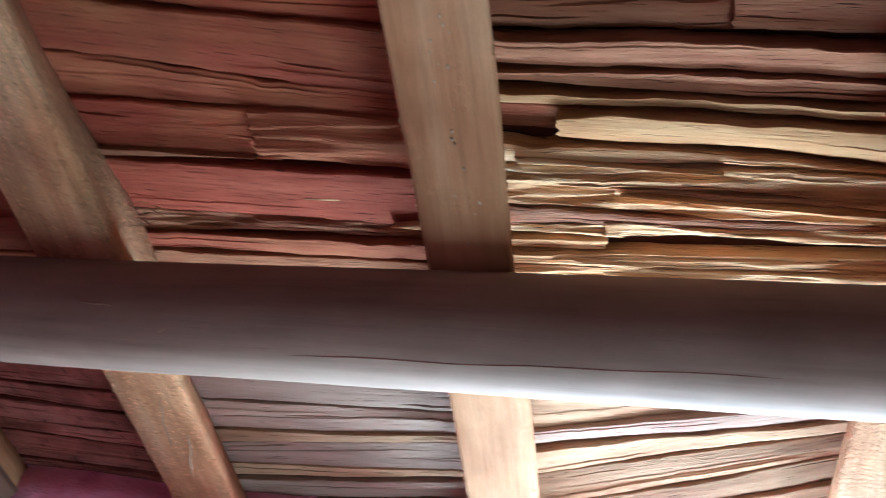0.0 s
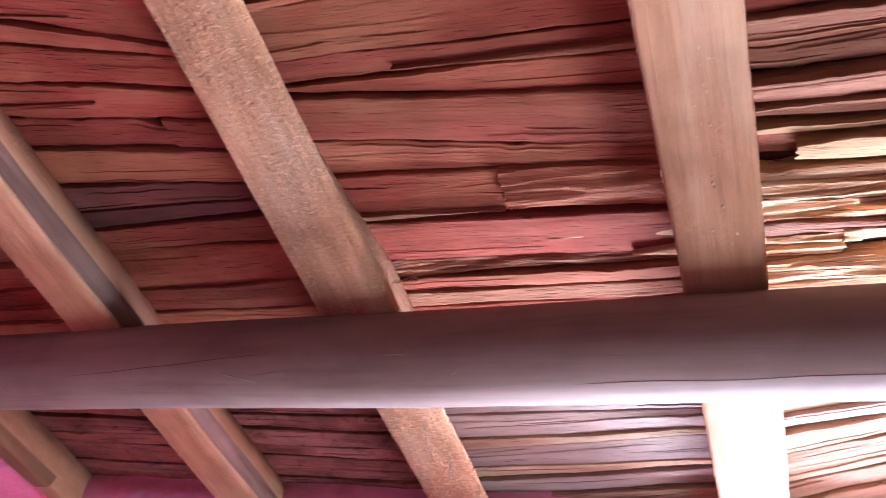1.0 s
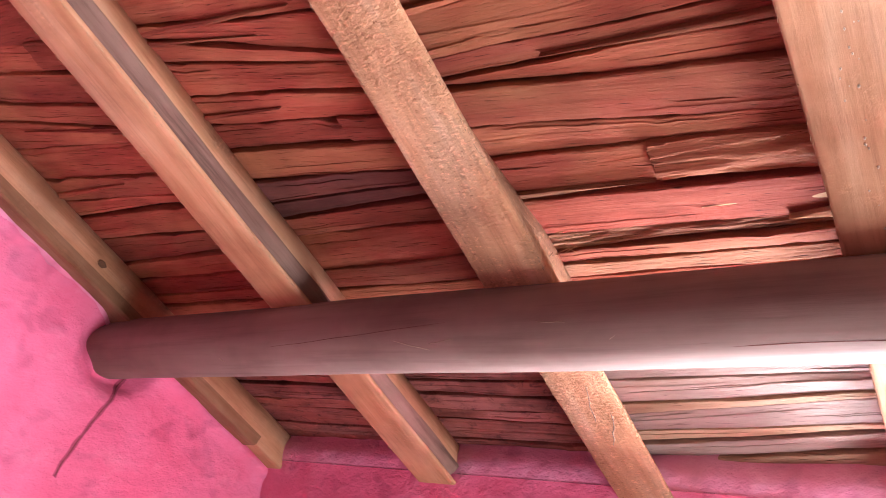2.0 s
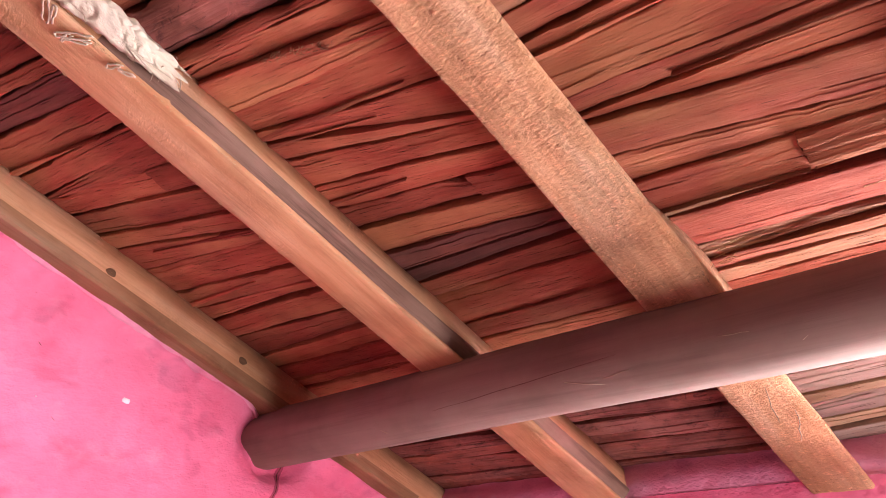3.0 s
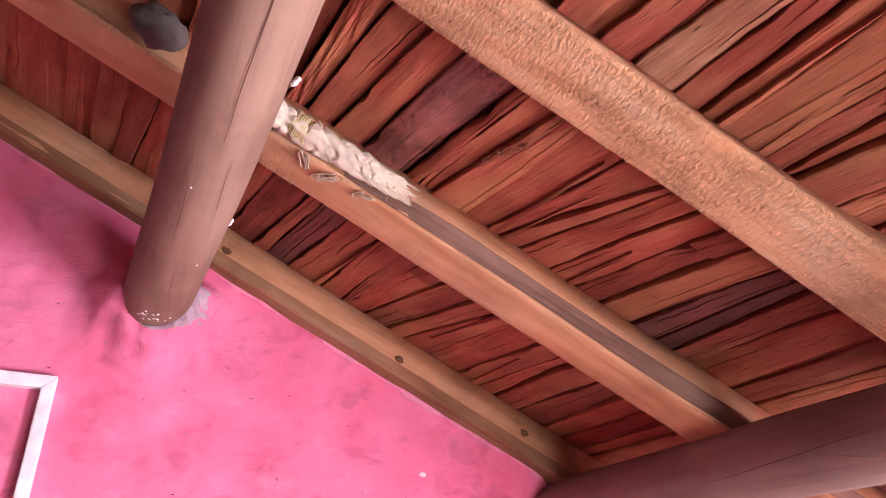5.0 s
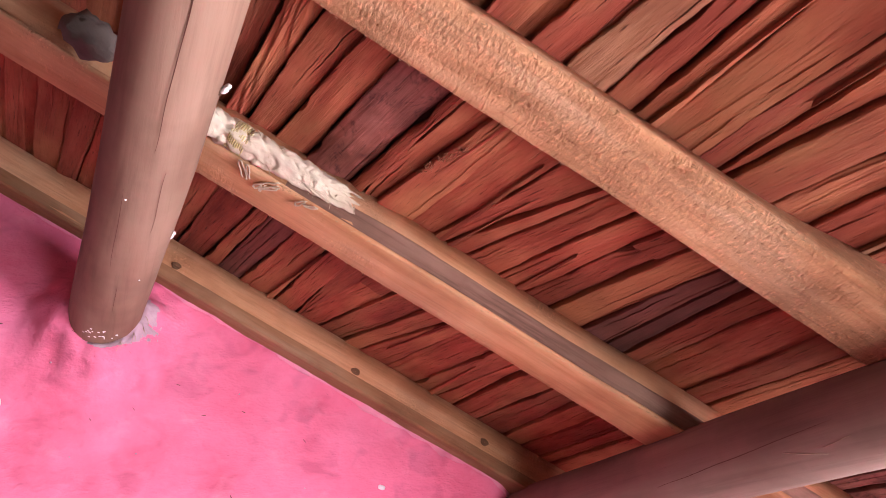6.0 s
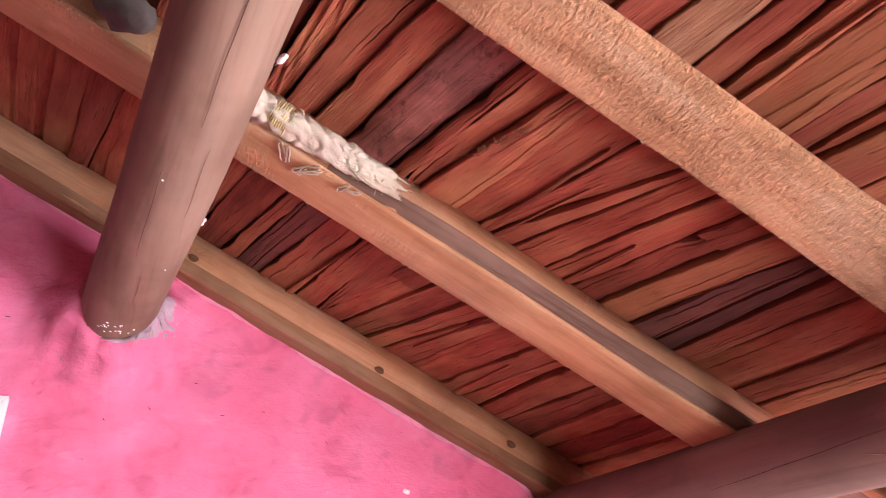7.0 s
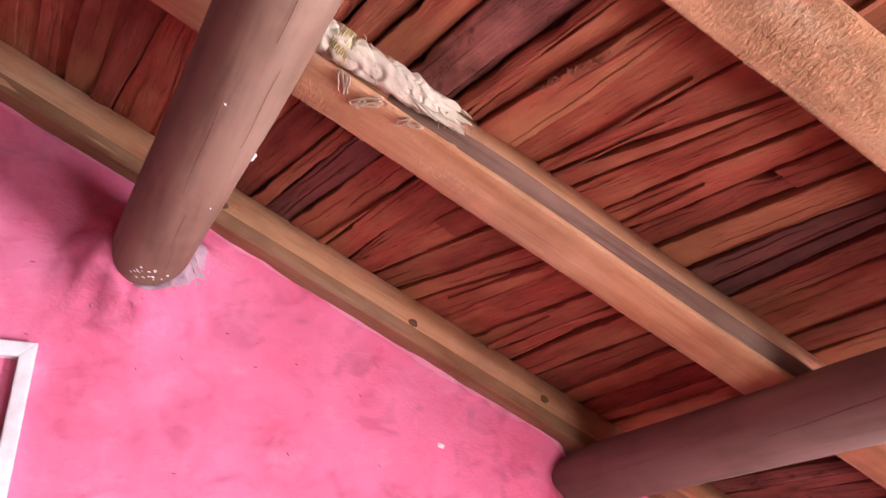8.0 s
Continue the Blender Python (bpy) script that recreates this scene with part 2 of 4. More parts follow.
LIP_PLASTER = plaster("pale_pink_plaster", (0.82, 0.32, 0.43), (0.76, 0.2, 0.31), (0.83, 0.46, 0.54))
ADOBE = plaster("grey_adobe", (0.19, 0.155, 0.14), (0.14, 0.115, 0.1), (0.23, 0.19, 0.17))
MORTAR = plaster("grey_mortar", (0.52, 0.38, 0.42), (0.38, 0.26, 0.3), (0.64, 0.5, 0.54))
CLOTH = plaster("grey_cloth", (0.15, 0.12, 0.1), (0.1, 0.078, 0.066), (0.21, 0.175, 0.15))
EARTH = plaster("bare_earth", (0.19, 0.145, 0.115), (0.14, 0.105, 0.08), (0.23, 0.18, 0.145))
WHITE, nt_white, bsdf_white = shader("white_paint", 0.5)
dirt = node(nt_white, "ShaderNodeTexNoise", Scale=25.0, Detail=5.0)
nt_white.links.new(coords(nt_white, (1, 1, 1)), dirt.inputs["Vector"])
nt_white.links.new(ramp(nt_white, dirt.outputs[0], [(0.3, (0.66, 0.62, 0.6)), (0.6, (0.82, 0.81, 0.8))]), bsdf_white.inputs["Base Color"])


# ---- building helpers ----
def part(name, bm, material, parent=None, label=""):
    me = bpy.data.meshes.new(name)
    bm.normal_update()
    bm.to_mesh(me)
    bm.free()
    me.materials.append(material)
    ob = new(name, me)
    if parent is not None:
        ob.parent = parent
    return tagged(ob, label)


def box(bm, x0, x1, y0, y1, z0, z1):
    v = [bm.verts.new((x, y, z)) for x in (x0, x1) for y in (y0, y1) for z in (z0, z1)]
    for f in ((0, 1, 3, 2), (4, 6, 7, 5), (0, 4, 5, 1), (2, 3, 7, 6), (0, 2, 6, 4), (1, 5, 7, 3)):
        bm.faces.new([v[i] for i in f])


def wob(size, *at):
    return size * noise.noise(Vector(at))


def skin(bm, rows, closed=False, smooth=True):
    """Quads between rows of points; closed: each row is a ring, with capped ends."""
    made = [[bm.verts.new(p) for p in row] for row in rows]
    n = len(made[0])
    for a, b in zip(made, made[1:]):
        for k in range(n if closed else n - 1):
            bm.faces.new((a[k], a[(k + 1) % n], b[(k + 1) % n], b[k])).smooth = smooth
    if closed:
        bm.faces.new(made[0][::-1])
        bm.faces.new(made[-1])
    return made


def tube(bm, points, r, n=6):
    """A thin round strand through the points."""
    rows = []
    for i, p in enumerate(points):
        d = (Vector(points[min(i + 1, len(points) - 1)]) - Vector(points[max(i - 1, 0)])).normalized()
        a = d.cross((0.3, 0.5, 0.8)).normalized()
        b = d.cross(a)
        rr = r * (0.55 if i in (0, len(points) - 1) else 1)
        rows.append([Vector(p) + rr * (a * math.cos(2 * math.pi * k / n) + b * math.sin(2 * math.pi * k / n)) for k in range(n)])
    skin(bm, rows, closed=True)


# ---- structure ----
WALL_X, BACK_Y = -1.537, -3.4
T, COS, SIN = math.tan(radians(SLOPE)), math.cos(radians(SLOPE)), math.sin(radians(SLOPE))
Y0, Y1 = -4.1, 1.05


def roof_z(y, drop):
    """Height of the plane that lies drop below the boards, over the plan's y."""
    return RIDGE - y * T - drop / COS


def plan(y, z):
    """From the roof's y and z to the world's."""
    return y * COS + z * SIN, RIDGE - y * SIN + z * COS


bm = bmesh.new()
box(bm, WALL_X - 0.4, FAR_X + 0.3, BACK_Y - 0.4, EAVE_Y + 0.3, -0.2, 0.0)
tagged(part("floor", bm, EARTH), "bare earth floor of the room", "floor", kind="structure")
bm = bmesh.new()
box(bm, -60, 60, -60, 60, -0.3, -0.02)
tagged(part("ground", bm, EARTH), "sunlit bare earth outside the doorway", "ground", kind="structure")

LOG_A = (0.257, -0.14, -0.016, -0.012, 0.0653, -0.004, -0.5)
LOG_B = (-0.789, -0.204, 0.036, 0.054, 0.069, -0.008, -1.0)


def log_centre(spec, x):
    y, z, my, mz, r, taper, at = spec
    return y + my * (x - at), z + mz * (x - at), r + taper * (x - at)


def gable_bulge(y, z):
    """How far the plaster stands proud of the gable wall's plane."""
    out = wob(0.006, 3.1 * y, 3.1 * z, 1) + wob(0.003, 14 * y, 14 * z, 5) + wob(0.0014, 45 * y, 60 * z, 9)
    for spec, high, wide in ((LOG_B, 0.078, 0.06), (LOG_A, -0.045, 0.03)):
        cy, cz, r = log_centre(spec, WALL_X)
        cy, cz = plan(cy, cz)
        far = max(0.0, math.hypot(y - cy, z - cz) - r) / wide
        low = 1.0 if z < cz + 0.03 else max(0.2, 1 - (z - cz - 0.03) / 0.1)
        out += high * math.exp(-far * far) * low * (1 + wob(0.5, 20 * y, 20 * z, 2))
        out += wob(0.0035, 28 * y, 45 * z, 6) * math.exp(-(far / 2.2) ** 2) * (high > 0)
    edge = (roof_z(y, 0.094) - z) / 0.022
    out += (0.015 + wob(0.008, 9 * y, 0, 3)) * math.exp(-((edge - 0.6) ** 2))
    return out


bm = bmesh.new()
cols = [BACK_Y - 0.3 + (-1.3 - BACK_Y + 0.3) * i / 40 for i in range(40)] + [-1.3 + (EAVE_Y + 0.25 + 1.3) * i / 380 for i in range(381)]
rows = []
for k in range(101):
    s = (k / 100) ** 1.8
    row = []
    for y in cols:
        lift = 0.055 * min(1, max(0, (y - 0.3) / 0.3))
        top = roof_z(y, 0.094 - lift) + wob(0.004, 11 * y, 0, 0) + wob(0.002, 40 * y, 0, 0)
        z = top * (1 - s)
        row.append((WALL_X + gable_bulge(y, z), y, z))
    rows.append(row)
inner = skin(bm, rows)
rear = [[bm.verts.new((WALL_X - 0.3, y, z)) for y, z in ((cols[0], 0), (cols[-1], 0), (cols[-1], rows[0][-1][2]), (cols[0], rows[0][0][2]))]][0]
bm.faces.new(rear)
bm.faces.new([rear[3], rear[2]] + inner[0][::-1])
bm.faces.new([rear[0], rear[1]] + inner[-1][::-1])
gable = part("wall_gable", bm, PINK)
tagged(gable, "rough pink plastered gable wall", "wall", kind="structure")


# pale crumbling lip along the top of the gable wall
bm = bmesh.new()
rows = []
for i in range(301):
    y = -1.3 + 1.75 * i / 300
    lift = 0.055 * min(1, max(0, (y - 0.3) / 0.3))
    z = roof_z(y, 0.094 - lift) - 0.004 + wob(0.005, 11 * y, 0, 0)
    r = 0.0075 * (1 + wob(0.7, 7 * y, 0, 70) + wob(0.35, 31 * y, 0, 71))
    rows.append([(WALL_X + gable_bulge(y, z) + max(0.0006, r) * math.cos(a) * 0.8, y, z + max(0.0006, r) * (1.2 + 0.6 * min(1.0, max(0.0, (y + 0.7) / 0.5))) * math.sin(a) + wob(0.0022, 55 * y, 3 * a, 72) + wob(0.0012, 140 * y, 5 * a, 73)) for a in (2 * math.pi * k / 8 for k in range(8))])
skin(bm, rows, closed=True)
part("plaster_lip", bm, LIP_PLASTER, gable, "pale crumbling plaster lip")


def eave_bulge(x, z):
    return wob(0.008, 4 * x, 4 * z, 11) + wob(0.003, 17 * x, 17 * z, 12)


bm = bmesh.new()
xs = [WALL_X + (FAR_X - WALL_X) * i / 150 for i in range(151)]
rows = []
for k in range(25):
    row = []
    for x in xs:
        top = roof_z(EAVE_Y, 0.004) - 0.002 + wob(0.014, 7 * x, 0, 21) + wob(0.006, 23 * x, 0, 22)
        s = (k / 24) ** 1.5
        z = top + (DOOR_TOP - top) * s
        swell = 0.03 * math.exp(-(((top - z) / 0.03) ** 2))
        row.append((x, EAVE_Y + eave_bulge(x, z) + swell, z))
    rows.append(row)
inner = skin(bm, rows)
back = [bm.verts.new(p) for p in ((xs[0], EAVE_Y + 0.25, DOOR_TOP), (xs[-1], EAVE_Y + 0.25, DOOR_TOP), (xs[-1], EAVE_Y + 0.25, rows[0][-1][2] - 0.1), (xs[0], EAVE_Y + 0.25, rows[0][0][2] - 0.1))]
bm.faces.new(back)
bm.faces.new([back[3], back[2]] + inner[0][::-1])
bm.faces.new([back[0], back[1]] + inner[-1][::-1])
eave = tagged(part("wall_eave", bm, LIT_PINK), "pink plastered low wall under the eave with a doorway", "wall", kind="structure")
for a, b in ((WALL_X, DOOR_X0), (DOOR_X1, FAR_X)):
    bm = bmesh.new()
    box(bm, a, b, EAVE_Y, EAVE_Y + 0.25, 0, DOOR_TOP)
    part("wall_pier", bm, PINK, eave)
bm = bmesh.new()
box(bm, WALL_X, FAR_X, BACK_Y - 0.3, BACK_Y, 0, roof_z(BACK_Y, 0))
tagged(part("wall_back", bm, ADOBE), "plain grey adobe wall", "wall", kind="structure")
# unseen far wall; its opening is added to let the fill lamp in
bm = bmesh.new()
for a, b, low, high in ((BACK_Y, FILL_Y0, 0.0, None), (FILL_Y0, FILL_Y1, 0.0, FILL_Z0), (FILL_Y0, FILL_Y1, FILL_Z1, None), (FILL_Y1, EAVE_Y, 0.0, None)):
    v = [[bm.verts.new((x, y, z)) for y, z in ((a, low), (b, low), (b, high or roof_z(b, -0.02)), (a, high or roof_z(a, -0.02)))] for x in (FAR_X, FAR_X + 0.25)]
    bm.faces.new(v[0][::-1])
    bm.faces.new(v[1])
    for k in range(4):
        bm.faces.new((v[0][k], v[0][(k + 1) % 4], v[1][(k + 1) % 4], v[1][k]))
tagged(part("wall_far", bm, ADOBE), "plain grey adobe wall with an opening added for fill light", "wall", kind="structure")

# the roof: an added layer above, dark to give the gaps their shade, and the split boards that are seen from below
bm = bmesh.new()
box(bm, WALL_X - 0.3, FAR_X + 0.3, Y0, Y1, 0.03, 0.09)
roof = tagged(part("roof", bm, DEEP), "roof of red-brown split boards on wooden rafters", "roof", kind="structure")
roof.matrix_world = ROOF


# ---- rafters ----
def rafter(x0, x1, left=0.02, right=0.055, square_from=9.0, depth=0.095, soft=0.006, groove=0.0, material=RAFTER_WOOD, label="rough sawn pale wooden rafter under the boards"):
    """A beam with a flat sawn underside; left, right: how far its top is narrower; square_from: below this y its right side is upright."""
    seed = x0 * 7.3
    rows = []
    for i in range(101):
        y = Y0 + (Y1 - Y0) * i / 100
        near = min(1.0, max(0.0, (y - square_from) / 0.22)) * (y < 0.4)
        r = right * (1 - 0.5 * near)
        a = x0 + wob(0.004, 3 * y, seed, 0) + wob(0.0016, 16 * y, seed, 1)
        b = x1 + wob(0.004, 3 * y, seed, 4) + wob(0.0016, 16 * y, seed, 5)
        d = -depth + wob(0.003, 2.5 * y, seed, 8)
        row = [(a + left, 0.0), (a + left * 0.3, -depth * 0.5), (a, d + soft), (a + soft * 0.35, d + soft * 0.3), (a + soft, d)]
        row += [(a + (b - a) * f, d + wob(0.0012, 9 * y, seed, f * 9)) for f in (0.3, 0.5, 0.7)]
        row += [(b - soft, d), (b - soft * 0.35, d + soft * 0.3), (b, d + soft), (b - r * 0.45, -depth * 0.5), (b - r, 0.0)]
        if groove:
            g = groove * (1 + wob(0.35, 6 * y, 0, 30))
            row[-2:] = [(b - g, -0.082), (b - g * 0.95, -0.076), (b - g * 0.35, -0.066), (b - 0.002, -0.058), (b - 0.022, 0.0)]
        rows.append([(x, y, z - 0.003) for x, z in row])
    bm = bmesh.new()
    skin(bm, rows, closed=True)
    ob = part("rafter", bm, material)
    ob.matrix_world = ROOF
    return tagged(ob, label, "rafter", "rafters")


r1 = rafter(-1.585, -1.472, 0.0, 0.012, depth=0.092, soft=0.006, material=SMOOTH_RAFTER, label="pale rafter with three knots lying on the pink wall")
r2 = rafter(-1.006, -0.897, 0.015, 0.006, groove=0.02, material=SMOOTH_RAFTER, label="pale rafter with a grey bark groove along one edge")
r3 = rafter(-0.507, -0.388, 0.02, 0.062, square_from=-0.03, label="rough sawn pale rafter with saw marks")
r4 = rafter(-0.002, 0.096, 0.03, 0.05, material=PLAIN_RAFTER, label="smooth brown wooden rafter under the boards")
r5 = rafter(0.451, 0.56, 0.03, 0.05)

# added dark strip over the first rafter's lower edge: its underside's shade as colour
bm = bmesh.new()
rows = []
for i in range(121):
    y = -1.6 + 2.3 * i / 120
    w = wob(0.003, 6 * y, 3, 0) + wob(0.0015, 30 * y, 3, 1)
    rows.append([(x + w * k, y, z) for x, z, k in ((-1.552, -0.07, 0), (-1.552, -0.1015, 0), (-1.477, -0.1, 0.4), (-1.471, -0.096, 0.4), (-1.4695, -0.072, 0.25), (-1.476, -0.069, 0))])
skin(bm, rows, closed=True, smooth=False)
part("batten", bm, SHADED_RAFTER, r1, "dark brown strip added for the shaded underside of the rafter")
for y, z in ((-0.279, -0.06), (0.074, -0.05), (-0.749, -0.06)):
    bm = bmesh.new()
    rows = []
    for f, lift in ((1.0, 0.0), (0.75, 0.0016), (0.4, 0.0012), (0.05, 0.0006)):
        rows.append([(-1.4735 + lift + (z + 0.05) * 0.1, y + f * 0.0115 * math.cos(a) * (1 + 0.15 * math.sin(3 * a + y * 9)), z + f * 0.0085 * math.sin(a)) for a in (2 * math.pi * k / 14 for k in range(15))])
    skin(bm, rows)
    part("knot", bm, KNOT, r1, "dark round knot")

# grey groove along the right edge of the second rafter, with a frayed lip
bm = bmesh.new()
rows = []
for i in range(61):
    y = -0.6 + 1.5 * i / 60
    g = 0.02 * (1 + wob(0.35, 6 * y, 0, 30))
    rows.append([(-0.8955 + dx + wob(0.004, 3 * y, -1.006 * 7.3, 4), y, z - 0.003 + wob(0.0015, 9 * y, z * 30, 31)) for dx, z in ((-g * 0.5, -0.0855), (-g, -0.081), (-g * 0.95, -0.0755), (-g * 0.35, -0.0655), (-0.0005, -0.0575), (-0.0035, -0.051 + wob(0.005, 7 * y, 0, 33)))])
skin(bm, rows)
part("bark_strip", bm, GREY_WOOD, r2, "grey weathered strip of inner bark")
bm = bmesh.new()
random.seed(7)
for i in range(420):
    y = -0.62 + 0.9 * random.random() ** 1.2
    x = -0.9015 + wob(0.004, 3 * y, -1.006 * 7.3, 4) + random.gauss(0, 0.0016)
    z = -0.0965 + wob(0.003, 2.5 * y, -1.006 * 7.3, 8) + random.uniform(-0.001, 0.003)
    length = random.uniform(0.002, 0.008)
    tube(bm, [(x, y, z), (x + random.uniform(-0.001, 0.002), y + length / 2, z - random.uniform(0, 0.0012)), (x + random.uniform(-0.001, 0.003), y + length, z)], random.uniform(0.0004, 0.0011), 4)
tagged(part("frayed_lip", bm, LIP_WOOD, r2), "pale frayed wood fibres", kind="stuff")

# torn fibres along the lower edges of the rafters
random.seed(5)
for beam, x0, x1, depth in ((r1, None, -1.472, 0.092), (r2, -1.006, None, 0.095), (r3, -0.507, -0.388, 0.095), (r4, -0.002, 0.096, 0.095), (r5, 0.451, 0.56, 0.095)):
    bm = bmesh.new()
    for edge, way in ((x0, -1), (x1, 1)):
        if edge is None:
            continue
        phase = 4 if way > 0 else 0
        seed = {-0.388: -0.507, 0.096: -0.002, 0.56: 0.451, -1.472: -1.585}.get(edge, edge) * 7.3
        for _ in range(320):
            y = random.uniform(-0.95, 0.7)
            x = edge + wob(0.004, 3 * y, seed, phase) + wob(0.0016, 16 * y, seed, phase + 1) - way * random.uniform(0.001, 0.004)
            z = -depth + wob(0.003, 2.5 * y, seed, 8) + random.uniform(-0.002, 0.004)
            length = random.uniform(0.002, 0.009)
            tube(bm, [(x - way * 0.001, y, z), (x + way * random.uniform(0.0, 0.001), y + length / 2, z - random.uniform(0, 0.0006)), (x + way * random.uniform(-0.001, 0.001), y + length, z)], random.uniform(0.0003, 0.0007), 4)
    tagged(part("torn_fibre", bm, LIP_WOOD, beam), "torn pale wood fibres", kind="stuff")

# pale fibre wound round the edge of the second rafter
def wrap_at(f, a, lift=0.0):
    """A point of the crumpled wrapping: f along it, a round it; its last stretch thins out into a torn fringe."""
    ragged = 1 + 0.22 * noise.noise(Vector((3 * math.cos(a), 3 * math.sin(a), 44))) * max(0.0, f - 0.5) * 2
    y = -0.75 + 0.25 * f * ragged
    r = 0.0255 - 0.005 * f - 0.004 * max(0.0, (f - 0.72) / 0.28) ** 1.5
    fold = noise.noise(Vector((1.5 * math.cos(a), 24 * y + 0.9 * a, 1.5 * math.sin(a)))) * 0.2
    crease = -0.17 * max(0.0, 1 - abs(noise.noise(Vector((0.7 * math.cos(a) + 7, 40 * y + 0.9 * math.sin(a + 0.5), 0.7 * math.sin(a))))) * 5)
    fine = noise.noise(Vector((7 * math.cos(a), 110 * y + 3 * a, 7 * math.sin(a)))) * 0.075 + noise.noise(Vector((1.2 * math.cos(a), 75 * y + 1.5 * math.sin(a), 1.2 * math.sin(a) + 9))) * 0.1
    r = r * (1 + fold + crease + fine) + lift
    return Vector((-0.872 + 0.002 * f + r * 1.05 * math.cos(a), y, -0.08 + 0.01 * f + r * math.sin(a)))


wrap_bm = bmesh.new()
skin(wrap_bm, [[wrap_at(i / 130, 2 * math.pi * k / 48) for k in range(48)] for i in range(131)], closed=True)
wrap = tagged(part("fibre_wrapping", wrap_bm, WRAP_SHEET), "crumpled pale fibre wound round the rafter edge", "wrapping")
wrap.matrix_world = ROOF
for i in range(9):
    bm = bmesh.new()
    y = -0.71 + 0.032 * i / 9
    f = (y + 0.75) / 0.25
    tube(bm, [wrap_at(f + 0.01 * j / 8, -2.7 + 3.7 * j / 8, 0.0005) for j in range(9)], 0.0015, 5)
    part("binding", bm, TWINE, wrap, "yellowish twine binding")
bm = bmesh.new()
for i in range(20):
    y = -0.5 - 0.2 * random.random() ** 1.8
    a = random.uniform(-2.7, 0.8)
    p = wrap_at((y + 0.75) / 0.25, a)
    d = Vector((random.uniform(-0.4, 0.5), random.uniform(-0.3, 1.0), random.uniform(-0.5, 0.3))).normalized() * random.uniform(0.005, 0.018)
    tube(bm, [p, p + d * 0.5 + Vector((0, 0, 0.002)), p + d + Vector((0, 0, -0.002))], random.uniform(0.0005, 0.0011), 5)
tagged(part("frayed_strand", bm, FIBRE, wrap), "loose pale strands", kind="stuff")
for x, y, turn, long, wide in ((-0.911, -0.669, 0.4, 0.024, 0.0045), (-0.906, -0.66, 0.25, 0.019, 0.003), (-0.913, -0.624, 2.44, 0.03, 0.0055), (-0.917, -0.618, 2.3, 0.022, 0.0035), (-0.925, -0.63, 2.9, 0.012, 0.003), (-0.905, -0.562, 2.6, 0.014, 0.003), (-0.9, -0.545, 1.9, 0.012, 0.003)):
    bm = bmesh.new()
    tube(bm, [(x - long * math.cos(a) * math.cos(turn) + wide * math.sin(a) * math.sin(turn) + wob(0.004, 2 * math.cos(a), 2 * math.sin(a), 99 * y), y + long * math.cos(a) * math.sin(turn) + wide * math.sin(a) * math.cos(turn) + wob(0.004, 2 * math.cos(a), 2 * math.sin(a), 77 * y), -0.0995 - 0.003 * math.sin(a / 2)) for a in (2 * math.pi * k / 20 for k in range(19))], 0.0015, 6)
    part("curl", bm, WRAP_SHEET, wrap, "loose curled strip")


# ---- log purlins ----
def log(spec, seed, material, label):
    bm = bmesh.new()
    n = 40
    rows = []
    for i in range(151):
        x = WALL_X - 0.15 + (FAR_X - WALL_X + 0.15) * (i / 150) ** 1.35
        cy, cz, r = log_centre(spec, x)
        cy += wob(0.004, 1.7 * x, seed, 0)
        cz += wob(0.003, 1.7 * x, seed, 7)
        rows.append([(x, cy + rr * math.cos(a), cz + rr * math.sin(a)) for a, rr in ((a, r * (1 + wob(0.035, 1.6 * x, math.cos(a) + seed, math.sin(a)) + wob(0.012, 7 * x, 5 * math.cos(a) + seed, 5 * math.sin(a)))) for a in (2 * math.pi * k / n for k in range(n)))])
    skin(bm, rows, closed=True)
    ob = part("purlin_log", bm, material)
    ob.matrix_world = ROOF
    return tagged(ob, label, "log", "log purlins")


log_a = log(LOG_A, 2.0, LOG_WOOD, "smooth round grey-brown log purlin with a long drying crack")
log_b = log(LOG_B, 5.0, BROWN_LOG_WOOD, "smooth round warm brown log purlin with drying cracks")


def on_log(spec, x, a, lift=0.0):
    """A point on the log's skin at x and the angle a, in degrees from +y."""
    cy, cz, r = log_centre(spec, x)
    return Vector((x, cy + (r + lift) * math.cos(radians(a)), cz + (r + lift) * math.sin(radians(a))))


def crack(spec, owner, x0, x1, a0, a1, wide):
    """A drying crack: a thin dark wedge that runs along the log."""
    bm = bmesh.new()
    rows = []
    for i in range(31):
        f = i / 30
        x = x0 + (x1 - x0) * f
        a = a0 + (a1 - a0) * f + wob(2.5, 9 * x, a0, 3)
        w = wide * math.sin(math.pi * (0.04 + 0.92 * f)) ** 0.5 * 0.5 / 0.064
        rows.append([on_log(spec, x, a + math.degrees(s * w), 0.001 - abs(s) * 0.0004) for s in (-1, 0, 1)])
    skin(bm, rows)
    part("crack", bm, DEEP, owner, "dark drying crack")


crack(LOG_A, log_a, -0.52, 0.55, -97, -112, 0.0016)
crack(LOG_A, log_a, -0.95, -0.55, -128, -150, 0.001)
crack(LOG_A, log_a, -0.3, -0.15, -105, -108, 0.0012)
crack(LOG_B, log_b, -0.75, -0.2, -62, -66, 0.0013)
crack(LOG_B, log_b, -1.12, -0.86, -78, -84, 0.0009)
crack(LOG_B, log_b, -0.98, -0.8, -40, -42, 0.0008)
crack(LOG_B, log_b, -1.3, -1.18, -60, -63, 0.0007)


